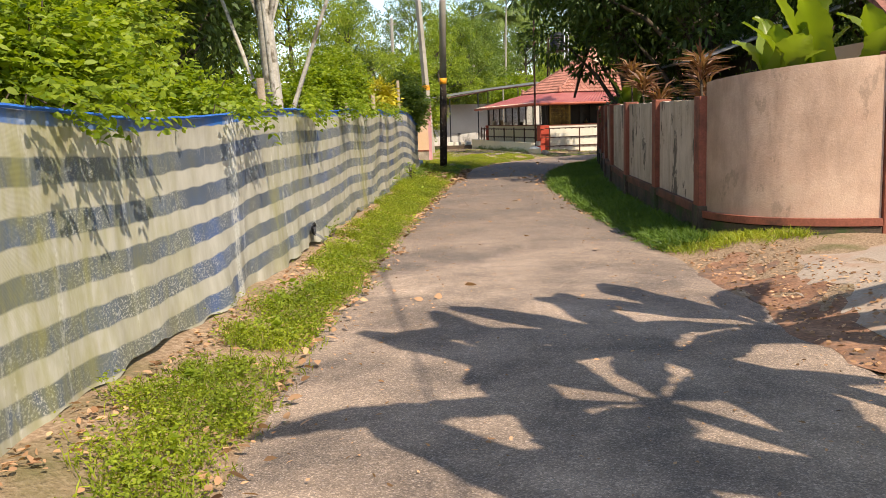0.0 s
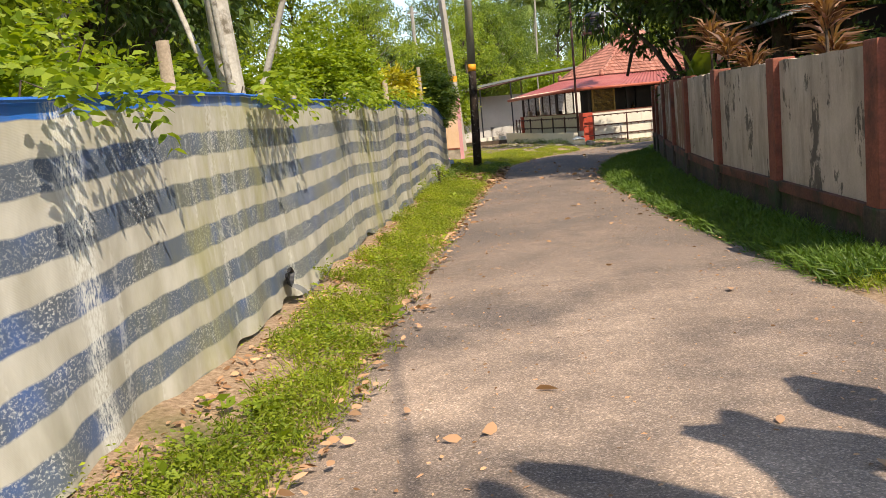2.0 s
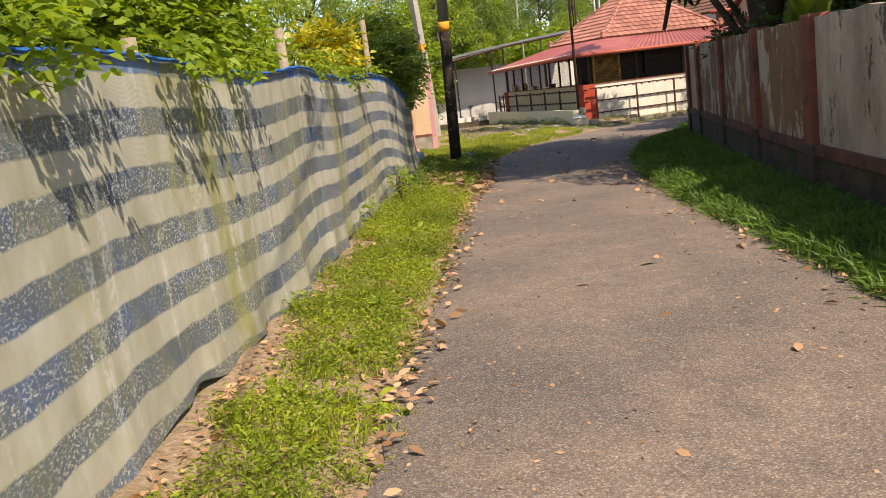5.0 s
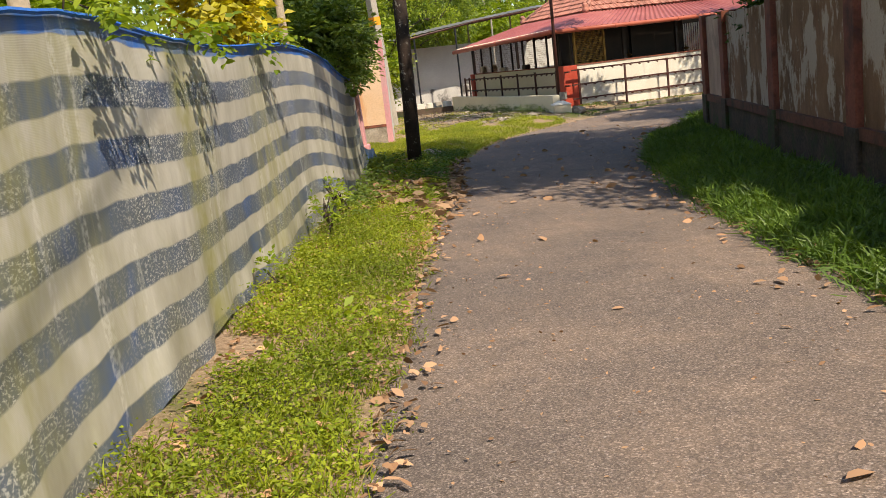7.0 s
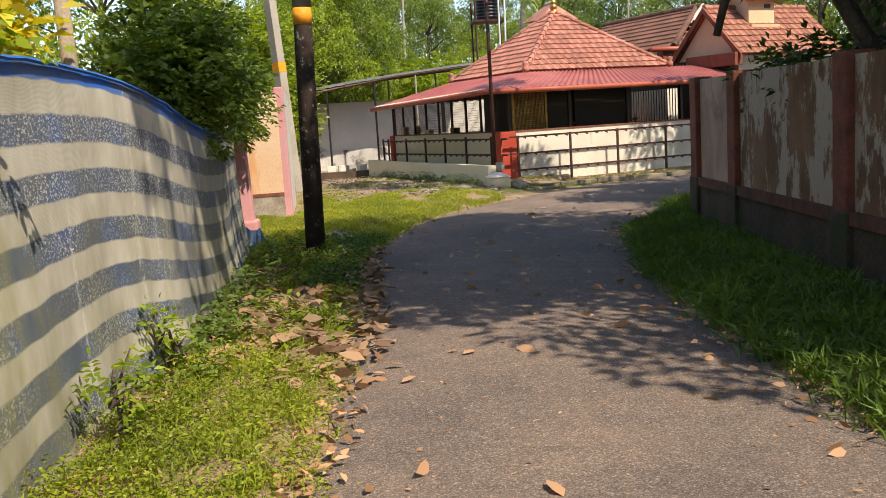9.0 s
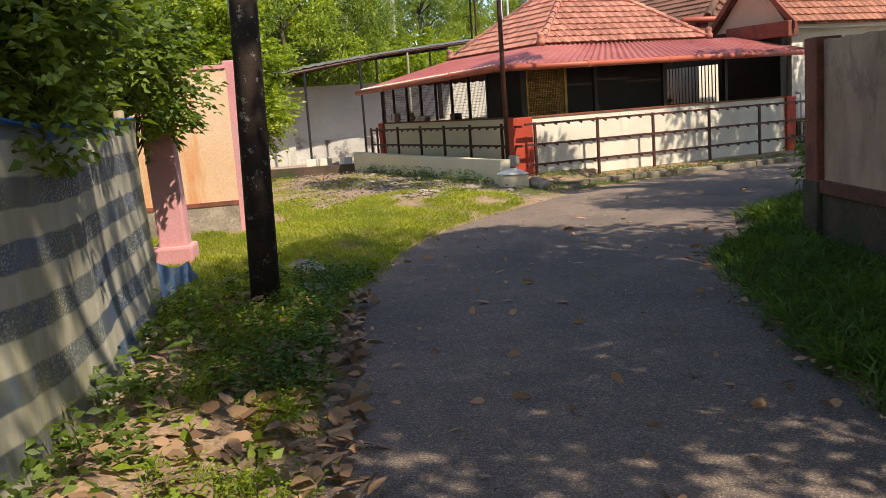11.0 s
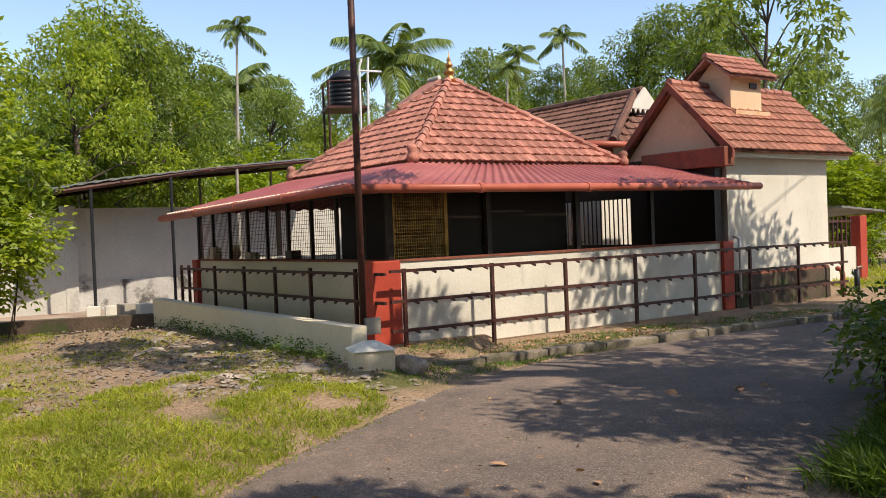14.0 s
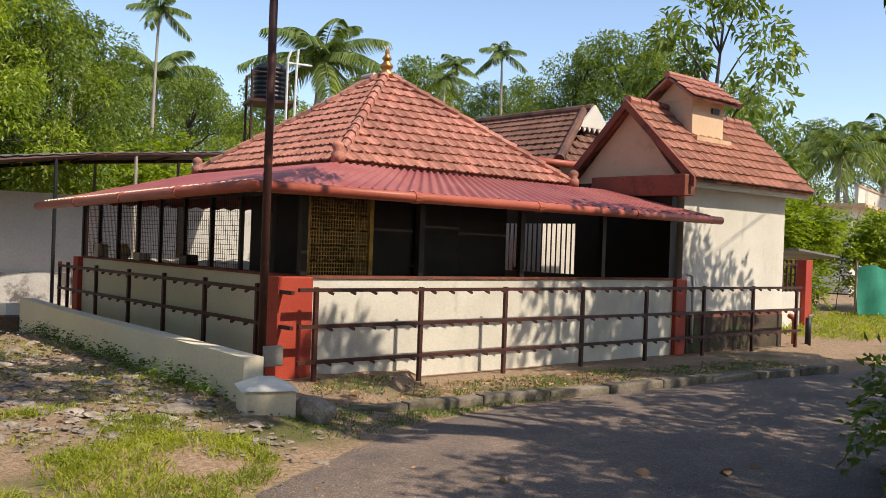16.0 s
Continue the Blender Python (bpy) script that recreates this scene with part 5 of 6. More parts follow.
for x, y, h in ((0.6, 54.9, 5.6), (-3.6, 47.5, 6.5), (24.6, 50.9, 6.6)):
    p3 = thing("thin_pole", "slim grey concrete pole among the trees", "pole", "slim poles")
    part("pole_shaft", Geo().tube([(x, y, -0.4), (x, y, h)], [0.10, 0.08], 6), M_POLEGREY, p3)
    part("pole_arm", Geo().box((x, y - 0.05, h - 0.3), (0.5, 0.06, 0.06)), M_POLEGREY, p3)


def cable(a, b, sag, r=0.012):
    a, b = Vector(a), Vector(b)
    c = new("overhead_cable", Geo().tube([a.lerp(b, k / 16) - Vector((0, 0, sag * 4 * (k / 16) * (1 - k / 16))) for k in range(17)], r, 5).mesh("overhead_cable", M_CABLE))
    return tagged(c, "black overhead cable sagging between poles", "cable", "overhead cables")


cable((-0.7, 30.4, 7.9), (-1.38, 37.5, 7.8), 0.15)
cable((-1.3, 30.4, 7.95), (-6.2, 18.5, 6.5), 0.3)
cable((5.9, -18.0, 7.6), (-0.62, 30.4, 7.9), 0.4, 0.016)
cable((24.6, 50.9, 6.3), (13.0, 36.8, 8.6), 0.3)

# things kept on the side parapet of the temple
for v, w, h, mt, nm, lab in ((6.3, 0.22, 0.22, M_WALLOLD, "carton", "small brown carton standing on the side parapet"), (5.6, 0.18, 0.16, M_HOUSEWALL, "clay_pot", "round clay pot standing on the side parapet"), (4.6, 0.26, 0.12, M_POLEGREY, "cloth_bundle", "grey folded cloth bundle on the side parapet"), (3.0, 0.24, 0.14, M_WOOD_SHADE, "wooden_tray", "dark wooden tray on the side parapet")):
    if nm == "clay_pot":
        ob = part(nm, Geo().lathe([(0.06, 0), (0.11, 0.06), (0.12, 0.12), (0.08, 0.18), (0.07, 0.21), (0.09, 0.23), (0.08, 0.235)], temple(0.2, v, 0.94), 14), mt, smooth=True)
        tagged(part("pot_ledge", Geo().box((0.24, v, 0.925), (0.3, 0.3, 0.02), T), M_WOOD_SHADE, ob))
    else:
        ob = part(nm, Geo().box((0.1, v, 0.94 + h / 2), (0.18, w, h), T, 0.02), mt)
    tagged(ob, lab, nm.replace("_", " "))


# ---- shrubs, climbers and broad-leaved plants ----
def compound_leaves(P, D, pairs, length, leaflet, rng, fine=False):
    """Feathered leaves: leaflets in pairs along a drooping stalk. Returns leaf vertices."""
    n = len(P)
    D = unit(D)
    out = []
    side = unit(np.cross(D, np.array([0, 0, 1.0]) + rng.normal(size=(n, 3)) * 0.15))
    up = np.cross(side, D)
    L = length * rng.uniform(0.7, 1.2, n)[:, None]
    for k in range(pairs):
        w = (k + 0.6) / pairs
        c = P + D * L * w + np.array([0, 0, -1.0]) * L * 0.35 * w * w
        for s in (-1, 1):
            d = side * s + D * 0.45 + up * rng.uniform(-0.1, 0.25, (n, 1)) - np.array([0, 0, 0.18])
            out.append(leaf_cloud(c, d, leaflet * (1.1 - 0.5 * abs(w - 0.45)) * rng.uniform(0.8, 1.2, n), leaflet * 0.56, rng, 0.15, fine))
    out.append(leaf_cloud(P + D * L, D, leaflet, leaflet * 0.45, rng, 0.15, fine))
    return np.concatenate(out)


def shrub(name, label, clumps, stalks, pairs, length, leaflet, foliage, seed, group="", root=-0.15):
    """Stems to each clump (x, y, z, radius) and feathered leaves round it."""
    rng = np.random.default_rng(seed)
    t = thing(name, label, "shrub", group)
    g = Geo()
    for x, y, z, r in clumps:
        b = Vector((x + rng.uniform(-0.2, 0.2) + root, y + rng.uniform(-0.2, 0.2), gz(x, y) - 0.1))
        c = Vector((x, y, z))
        g.tube([b, b.lerp(c, 0.5) + Vector((0.05, 0.04, 0)), c], [0.014, 0.011, 0.005], 5, False)
        for _ in range(3):
            e = c + Vector(rng.normal(size=3)) * r * 0.6
            g.tube([b.lerp(c, 0.7), e], [0.012, 0.004], 4, False)
    part("stem", g, M_BARK, t)
    w = np.array([c[3] ** 2 for c in clumps])
    k = rng.choice(len(clumps), stalks, p=w / w.sum())
    C = np.array([c[:3] for c in clumps])[k]
    R = np.array([c[3] for c in clumps])[k][:, None]
    d = unit(rng.normal(size=(stalks, 3)))
    P = C + d * R * (0.3 + 0.7 * rng.random((stalks, 1)) ** 0.6) * np.array([1, 1, 0.8])
    D = d * 0.8 + rng.normal(size=d.shape) * 0.4 + np.array([0.15, 0, 0.25])
    near = name == "fence_shrub"
    part("leaves", quads_mesh("leaves", compound_leaves(P, D, pairs, length, leaflet, rng, near), foliage, 6 if near else 4), None, t)
    return t


L_CROTON = leaf_mat("croton_leaf", (0.42, 0.36, 0.03), (0.55, 0.50, 0.06), 0.35)
srng = np.random.default_rng(21)


def hedge(y0, y1, x0, x1, z0, z1, n, r0, r1):
    return [(srng.uniform(x0, x1), srng.uniform(y0, y1), srng.uniform(z0, z1), srng.uniform(r0, r1)) for _ in range(n)]


shrub("fence_shrub", "sunlit yellow-green shrub with feathered leaves hanging over the fence", hedge(2.5, 8.3, -3.7, -2.62, 1.5, 2.3, 24, 0.32, 0.58), 2600, 5, 0.26, 0.075, L_LIME, 31, "shrubs behind the fence")
shrub("fence_shrub", "sunlit yellow-green shrub with feathered leaves behind the fence", hedge(8.6, 13.5, -3.6, -2.6, 1.35, 1.75, 12, 0.22, 0.42), 1000, 5, 0.26, 0.075, L_LIME, 32, "shrubs behind the fence")
shrub("fence_shrub", "bright green shrub rising over the tarpaulin fence", hedge(13, 21.5, -3.0, -2.3, 1.45, 1.95, 18, 0.24, 0.42), 1700, 5, 0.24, 0.07, L_LIME, 33, "shrubs behind the fence")
shrub("fence_shrub", "round bright green shrub standing above the fence", [(-2.5, 16.9, 2.2, 0.66), (-2.4, 17.8, 2.0, 0.5), (-2.5, 16.0, 1.95, 0.5)], 1200, 5, 0.24, 0.07, L_LIME, 34, "shrubs behind the fence")
shrub("fence_shrub", "tall shrub with yellow-green leaves against the trees", hedge(3, 9.5, -6.0, -3.8, 2.2, 3.6, 22, 0.4, 0.75), 1900, 5, 0.34, 0.11, L_YEL, 35, "shrubs behind the fence")
shrub("fence_shrub", "dense yellow-green shrub in front of the dark trees", hedge(8.5, 14.0, -6.2, -3.7, 2.0, 3.7, 18, 0.4, 0.75), 1500, 5, 0.32, 0.10, L_YEL, 45, "shrubs behind the fence")
shrub("dark_shrub", "dark green shrub leaning over the end of the fence", hedge(26.1, 29.7, -2.6, -1.5, 1.4, 2.5, 16, 0.3, 0.5), 1700, 4, 0.26, 0.095, L_MID, 36, "shrubs behind the fence", -0.6)
shrub("dark_shrub", "leafy creeper hanging in front of the pink wall", hedge(30.4, 32.8, -2.3, -1.55, 1.5, 2.2, 8, 0.25, 0.42), 750, 4, 0.26, 0.095, L_MID, 37, "shrubs behind the fence", -1.1)
shrub("bamboo_shrub", "yellow-green bamboo-like shrub beside the concrete pole", hedge(41.4, 44.5, -3.8, -1.5, 1.0, 3.9, 22, 0.4, 0.7), 2300, 5, 0.4, 0.13, L_YEL, 38, "shrubs by the yard")
shrub("yard_shrub", "bright green bushes behind the yard wall", hedge(54, 60, -5.0, 4.5, 1.8, 3.4, 30, 0.7, 1.2), 2600, 5, 0.5, 0.17, L_LIME, 39, "shrubs by the yard")
shrub("road_shrub", "yellow-green bushes behind the green shade net", hedge(52.0, 54.5, 22.0, 27.5, 0.6, 2.4, 14, 0.5, 0.9), 1300, 5, 0.4, 0.14, L_YEL, 44, "shrubs at the bend")
shrub("road_shrub", "green roadside bushes at the bend", hedge(50.6, 53.2, 19.2, 21.3, 0.2, 2.9, 15, 0.5, 0.9), 1500, 5, 0.4, 0.14, L_LIME, 40, "shrubs at the bend")
shrub("wall_shrub", "dark shrubs behind the compound wall", hedge(19, 30, 4.5, 6.2, 0.9, 1.75, 20, 0.4, 0.65), 1300, 4, 0.36, 0.13, L_DARK, 41, "shrubs behind the wall")

for i, (x, y, z) in enumerate(((-1.44, 23.4, 0.16), (-1.5, 24.7, 0.14), (-1.62, 21.2, 0.0), (-1.84, 11.9, -0.02))):
    shrub("tall_weed", "bright green weed at the foot of the fence", [(x, y, z, 0.11), (x + 0.05, y + 0.09, z - 0.1, 0.09)], 18, 3, 0.13, 0.055, L_LIME, 60 + i, "weeds along the fence", 0.02)
shrub("croton", "yellow variegated shrub beside the tall fence post", [(-2.2, 23.5, 2.1, 0.34), (-2.15, 23.9, 1.85, 0.28)], 170, 3, 0.24, 0.13, L_CROTON, 42, "shrubs behind the fence")
shrub("bend_shrub", "dark low bushes at the inside of the bend", hedge(32.6, 35.6, 6.4, 9.6, -0.1, 0.35, 16, 0.3, 0.5), 1100, 4, 0.3, 0.10, L_MID, 43, "shrubs at the bend")

# climber ends that hang over the top of the tarpaulin
for y in (4.55, 4.95, 5.4, 7.6, 8.3, 10.7, 11.1, 11.5, 13.8, 14.2, 15.5, 15.9, 16.6, 18.9, 20.4, 22.6):
    m = 9
    x = float(fence_x(y))
    z = float(fence_top(y))
    P = np.stack([srng.uniform(x - 0.05, x + 0.16, m), srng.normal(y, 0.13, m), srng.uniform(z - 0.02, z + 0.16, m)], 1)
    D = np.stack([srng.uniform(0.3, 1.0, m), srng.normal(0, 0.5, m), srng.uniform(-0.5, 0.25, m)], 1)
    t = thing("climber", "leafy climber end hanging over the fence top", "plant", "climbers on the fence")
    part("leaves", quads_mesh("leaves", compound_leaves(P, D, 5, 0.26, 0.075, srng, True), L_LIME, 6), None, t)
    part("stem", Geo().tube([(x - 0.15, y, z - 0.3), (x - 0.05, y, z + 0.08), (x + 0.05, y, z + 0.03)], 0.005, 4), M_BARK, t)


def blade(length, width, arch, n=22, m=3):
    """One large banana-like leaf along +y, arching up and over, folded along its midrib."""
    g = Geo()
    for i in range(n + 1):
        w = i / n
        y = length * (w - 0.18 * arch * w * w)
        z = length * (0.55 * w - arch * 0.75 * w * w)
        half = width / 2 * (0.12 if w < 0.12 else min(1, ((w - 0.10) / 0.16) ** 0.7) * min(1, ((1.02 - w) / 0.3) ** 0.6)) * (1 - 0.16 * abs(math.sin(i * 2.7 + length * 9)))
        for j in range(-m, m + 1):
            q = j / m
            g.v.append((half * q, y, z + 0.16 * width * abs(q) - 0.05 * abs(math.sin(i * 1.3 + j)) * abs(q)))
    k = 2 * m + 1
    g.f = [(i * k + j, i * k + j + 1, (i + 1) * k + j + 1, (i + 1) * k + j) for i in range(n) for j in range(k - 1)]
    return g


def banana(x, y, h, leaves, length, seed, tilt=(5, 38), label="banana plant with broad bright green leaves behind the wall"):
    rng = random.Random(seed)
    t = thing("banana_plant", label, "plant", "banana plants", at=pose(x, y, gz(x, y)))
    part("pseudostem", Geo().tube([(0, 0, -0.1), (0.03, 0.02, h * 0.5), (0.05, 0, h)], [0.14, 0.11, 0.07], 10), M_WALLOLD, t, "sheathed pseudostem", True)
    for k in range(leaves):
        L = length * rng.uniform(0.8, 1.1)
        me = blade(L, 0.50 * rng.uniform(0.8, 1.1), rng.uniform(0.3, 0.95)).mesh("leaf_blade", L_BANANA, True)
        ob = part("leaf_blade", me, None, t)
        ob.matrix_basis = pose(0.05, 0, h - 0.1 - 0.03 * k, rng.uniform(*tilt), rng.uniform(-12, 12), k * 137.5 + seed * 40)
    return t


for i, (x, y, h, n, L) in enumerate(((4.15, 12.6, 1.75, 7, 1.5), (4.8, 12.9, 1.85, 6, 1.6), (5.5, 12.4, 1.9, 5, 1.4), (3.95, 22.6, 1.7, 5, 1.2))):
    banana(x, y, h, n, L, i + 1, (48, 78))
for i, (x, y, h, n, L) in enumerate(((3.6, 4.7, 2.9, 8, 2.2), (3.3, 1.5, 2.9, 8, 2.1), (2.75, 2.3, 3.7, 6, 2.6), (2.8, 0.2, 3.5, 6, 2.7), (2.9, 3.7, 3.4, 6, 2.3))):
    banana(x, y, h, n, L, i + 7, (5, 38), "tall banana plant beside the mouth of the side lane")


def cordyline(x, y, z, seed, label="maroon strap-leaved plant behind the wall"):
    rng = np.random.default_rng(seed)
    t = thing("cordyline", label, "plant", "maroon plants", at=pose(x, y, gz(x, y)))
    part("cane", Geo().tube([(0, 0, -0.1), (0.02, 0, z * 0.6), (0, 0.02, z)], 0.02, 6), M_BARK, t)
    n = 75
    P = np.stack([rng.normal(0, 0.02, n), rng.normal(0, 0.02, n), rng.uniform(z - 0.25, z + 0.05, n)], 1)
    D = unit(rng.normal(size=(n, 3))) * np.array([1, 1, 0.4]) + np.array([0, 0, 0.75])
    part("leaves", quads_mesh("leaves", leaf_cloud(P, D, rng.uniform(0.4, 0.75, n), 0.05, rng, 0.3), L_RED), None, t)


for i, (x, y, z) in enumerate(((3.95, 15.4, 2.3), (4.15, 15.8, 1.9), (3.75, 19.3, 2.2), (4.0, 18.8, 1.9), (3.6, 19.8, 2.5))):
    cordyline(x, y, z, i)


def palm(name, label, height, trunk_r, fronds, length, leaflet, seed, droop=0.5, bend=0.4):
    """A palm: ringed trunk and arching feathered fronds. Built at the origin."""
    rng = np.random.default_rng(seed)
    t = thing(name, label, "palm", "palms")
    pts = [(bend * w * w, 0.1 * math.sin(w * 3), height * w - 0.2 * (w == 0)) for w in np.linspace(0, 1, 9)]
    part("trunk", Geo().tube(pts, [trunk_r * (1.25 - 0.5 * w) for w in np.linspace(0, 1, 9)], 9), M_POLEGREY, t, smooth=True)
    out, g = [], Geo()
    top = np.array(pts[-1])
    for k in range(fronds):
        a = k * 2.4
        el = 1.25 - 1.7 * (k / fronds)
        h = np.array([math.cos(a), math.sin(a), 0])
        line = []
        for i in range(13):
            w = i / 12
            line.append(top + h * length * (math.cos(el) * w + 0.12 * w * w) + np.array([0, 0, 1]) * length * (math.sin(el) * w - droop * w * w))
        g.tube([tuple(p) for p in line], [0.03 * (1 - 0.8 * i / 12) for i in range(13)], 4, False)
        for i in range(2, 52):
            w = i / 52
            j = min(11, int(w * 12))
            c = line[j] + (line[j + 1] - line[j]) * (w * 12 - j)
            f = unit(line[j + 1] - line[j])
            s = unit(np.cross(f, [0, 0, 1.0]))
            for sg in (-1, 1):
                out.append((c, s * sg + f * 0.6 + np.array([0, 0, -0.45]), leaflet * (0.5 + math.sin(math.pi * w) * 0.6)))
    part("rachis", g, L_PALM, t)
    P, D, L = (np.array(q) for q in zip(*out))
    part("fronds", quads_mesh("fronds", leaf_cloud(P, D, L, 0.075 * leaflet / 0.6, rng, 0.35), L_PALM), None, t)
    return t


# ---- grass, weeds, litter, stones ----
grng = np.random.default_rng(77)


def left_edge_x(y):
    k = RL[:, 1] < 37
    return np.interp(y, RL[k, 1], RL[k, 0])


def right_edge_x(y):
    k = RR[:, 1] < 33
    return np.interp(y, RR[k, 1], RR[k, 0])


def patchy(x, y, f, seed):
    return np.array([noise.noise(Vector((a * f, b * f, seed))) for a, b in zip(x, y)])


def tufts(x, y, per, length, width, spread, rng, upright=1.0):
    """Leaf blades in small tufts at the given plan points."""
    n = len(x) * per
    X, Y = np.repeat(x, per) + rng.normal(0, spread, n), np.repeat(y, per) + rng.normal(0, spread, n)
    Z = ground_z(X, Y) - 0.004
    D = np.stack([rng.normal(0, 0.55, n), rng.normal(0, 0.55, n), np.full(n, upright)], 1)
    return leaf_cloud(np.stack([X, Y, Z], 1), D, length * rng.uniform(0.5, 1.25, n), width * rng.uniform(0.7, 1.3, n), rng, 0.3)


def weeds(x, y, per, height, leaf, rng):
    """Low weeds: small round leaves at several heights round a stalk."""
    n = len(x) * per
    X, Y = np.repeat(x, per) + rng.normal(0, 0.05, n), np.repeat(y, per) + rng.normal(0, 0.05, n)
    H = np.repeat(height * rng.uniform(0.3, 1.2, len(x)), per) * rng.random(n)
    Z = ground_z(X, Y) + H
    D = np.stack([rng.normal(0, 1, n), rng.normal(0, 1, n), rng.uniform(-0.1, 0.6, n)], 1)
    return leaf_cloud(np.stack([X, Y, Z], 1), D, leaf * rng.uniform(0.6, 1.3, n), leaf * 0.5 * rng.uniform(0.7, 1.2, n), rng, 0.1)


def stuff(name, V, material, label, category, corners=4):
    return tagged(part(name, quads_mesh(name, V, material, corners), None), label, category, kind="stuff")


# verge by the fence
n = 9500
y = grng.uniform(-1.5, 30.8, n)
w = grng.random(n) ** 0.8
x = left_edge_x(y) * (1 - w) + (fence_x(y) + 0.10) * w + grng.normal(0, 0.05, n)
keep = patchy(x, y, 1.6, 1.0) + np.where(y > 12, 0.46, 0.30) - 0.9 * np.clip(w - np.where(y < 16, 0.5, 0.66), 0, 1) * 2 - 0.5 * ((y > 25.2) & (y < 29.6)) > 0
x, y = x[keep], y[keep]
half = grng.random(len(x)) < 0.62
stuff("verge_weeds", weeds(x[half], y[half], 20, 0.15, 0.03, grng), L_GRASS, "low yellow-green weeds on the verge below the fence", "weeds")
stuff("verge_grass", tufts(x[~half], y[~half], 15, 0.15, 0.008, 0.045, grng), L_GRASS, "short tufted grass on the verge below the fence", "grass")
n = 60
y = grng.uniform(2, 30, n)
x = left_edge_x(y) - grng.uniform(0.05, 0.7, n)
stuff("broad_weeds", weeds(x, y, 9, 0.10, 0.10, grng), L_LIME, "broad-leaved weeds among the verge grass", "weeds")

# grass along the compound wall
n = 4200
y = grng.uniform(10.6, 32.5, n)
w = grng.random(n)
wx_ = np.interp(y, [b for a, b in PIL], [a for a, b in PIL]) - 0.15
x = (right_edge_x(y) + 0.02) * (1 - w) + wx_ * w
x = np.where(y > 31.2, x + (y - 31.2) * 0.5, x)
L_VERGE = leaf_mat("wall_grass", (0.055, 0.115, 0.016), (0.13, 0.22, 0.035), 0.3, 0.5)
stuff("wall_grass", tufts(x, y, 17, 0.24, 0.014, 0.07, grng, 0.75), L_VERGE, "lush green grass along the foot of the compound wall", "grass")
n = 420
x = grng.uniform(2.4, 3.7, n)
y = 10.9 - (x - 2.4) * 0.42 + grng.normal(0, 0.3, n)
keep = (y < 11.2) & (y > 9.4)
stuff("dry_weeds", tufts(x[keep], y[keep], 12, 0.16, 0.010, 0.07, grng), L_LAWN, "dry yellowish weeds below the curved wall", "weeds")
n = 1500
x = grng.uniform(4.8, 9.0, n)
y = 33.2 + (x - 4.8) * 0.72 - np.abs(grng.normal(0, 0.8, n))
keep = ~inside_road(x, y)
stuff("bend_grass", tufts(x[keep], y[keep], 16, 0.34, 0.016, 0.08, grng, 0.9), L_VERGE, "dark green grass at the inside of the bend", "grass")

n = 1500
x, y = grng.uniform(15.0, 26.0, n), grng.uniform(44.5, 51.5, n)
keep = ~inside_road(x, y) & (y > 43.6 + (x - 15) * 0.25)
stuff("far_verge_grass", tufts(x[keep], y[keep], 12, 0.22, 0.02, 0.12, grng, 0.8), L_LAWN, "rough grass on the far side of the bend", "grass")

# lawn by the pole
n = 9500
y = grng.uniform(29.8, 39.0, n)
x = grng.uniform(-3.6, 3.0, n)
keep = ~inside_road(x, y) & (x < np.interp(y, [29, 31, 35, 37, 39], [0.2, 0.6, 2.0, 2.8, 2.2])) & ~((x < -1.2) & (y > 35.0))
keep &= patchy(x, y, 1.4, 5.0) * 1.5 + 0.78 - 0.42 * np.clip(y - 35.6, 0, 9) + 0.1 * np.clip(-x, 0, 3) > 0
x, y = x[keep], y[keep]
stuff("lawn", tufts(x, y, 20, 0.115, 0.009, 0.06, grng, 0.9), L_LAWN, "sunlit yellow-green lawn beside the utility pole", "grass")
n = 2400
x, y = grng.uniform(-3.0, 2.6, n), grng.uniform(37.0, 46, n)
keep = patchy(x, y, 0.8, 8.0) > -0.04
stuff("yard_grass", tufts(x[keep], y[keep], 11, 0.08, 0.009, 0.10, grng), L_LAWN, "thin grass on the temple yard", "grass")
n = 700
x = grng.uniform(3.0, 9.0, n)
y = np.interp(x, [2.8, 5.8, 9], [38.0, 39.0, 39.9]) + grng.normal(0, 0.22, n)
keep = ~inside_road(x, y)
stuff("kerb_grass", tufts(x[keep], y[keep], 12, 0.06, 0.008, 0.07, grng), L_VERGE, "short grass between kerb and lane", "grass")
n = 160
w = grng.random(n)
x, y = 2.72 - 2.2 * w, 38.7 + 7.0 * w + grng.normal(0, 0.1, n)
stuff("wall_foot_weeds", weeds(x - 0.12, y, 12, 0.2, 0.05, grng), L_VERGE, "small weeds at the foot of the low wall", "weeds")
n = 420
y = grng.uniform(28.0, 32.0, n)
x = left_edge_x(y) - np.abs(grng.normal(0, 0.45, n)) - 0.05
stuff("pole_foot_weeds", weeds(x, y, 18, 0.16, 0.05, grng), L_VERGE, "dark green leafy weeds round the foot of the utility pole", "weeds")
n = 90
k = grng.random(n)
x, y = -1.5 + 0.4 * grng.random(n), 24.4 + 6 * k
stuff("fence_foot_plants", weeds(x, y, 18, 0.22, 0.08, grng), L_MID, "leafy plants at the foot of the fence end", "weeds")


# fallen leaves
def litter(x, y, size, rng, lift=0.008):
    n = len(x)
    road = inside_road(x, y)
    z = np.where(road, base_z(y) + 0.035, ground_z(x, y) + 0.02) + lift * rng.random(n)
    a = rng.uniform(0, 2 * math.pi, n)
    D = np.stack([np.cos(a), np.sin(a), rng.normal(0, 0.16, n)], 1)
    return leaf_cloud(np.stack([x, y, z], 1), D, size * rng.uniform(0.5, 1.3, n), size * 0.45 * rng.uniform(0.7, 1.3, n), rng, 0.02, True)


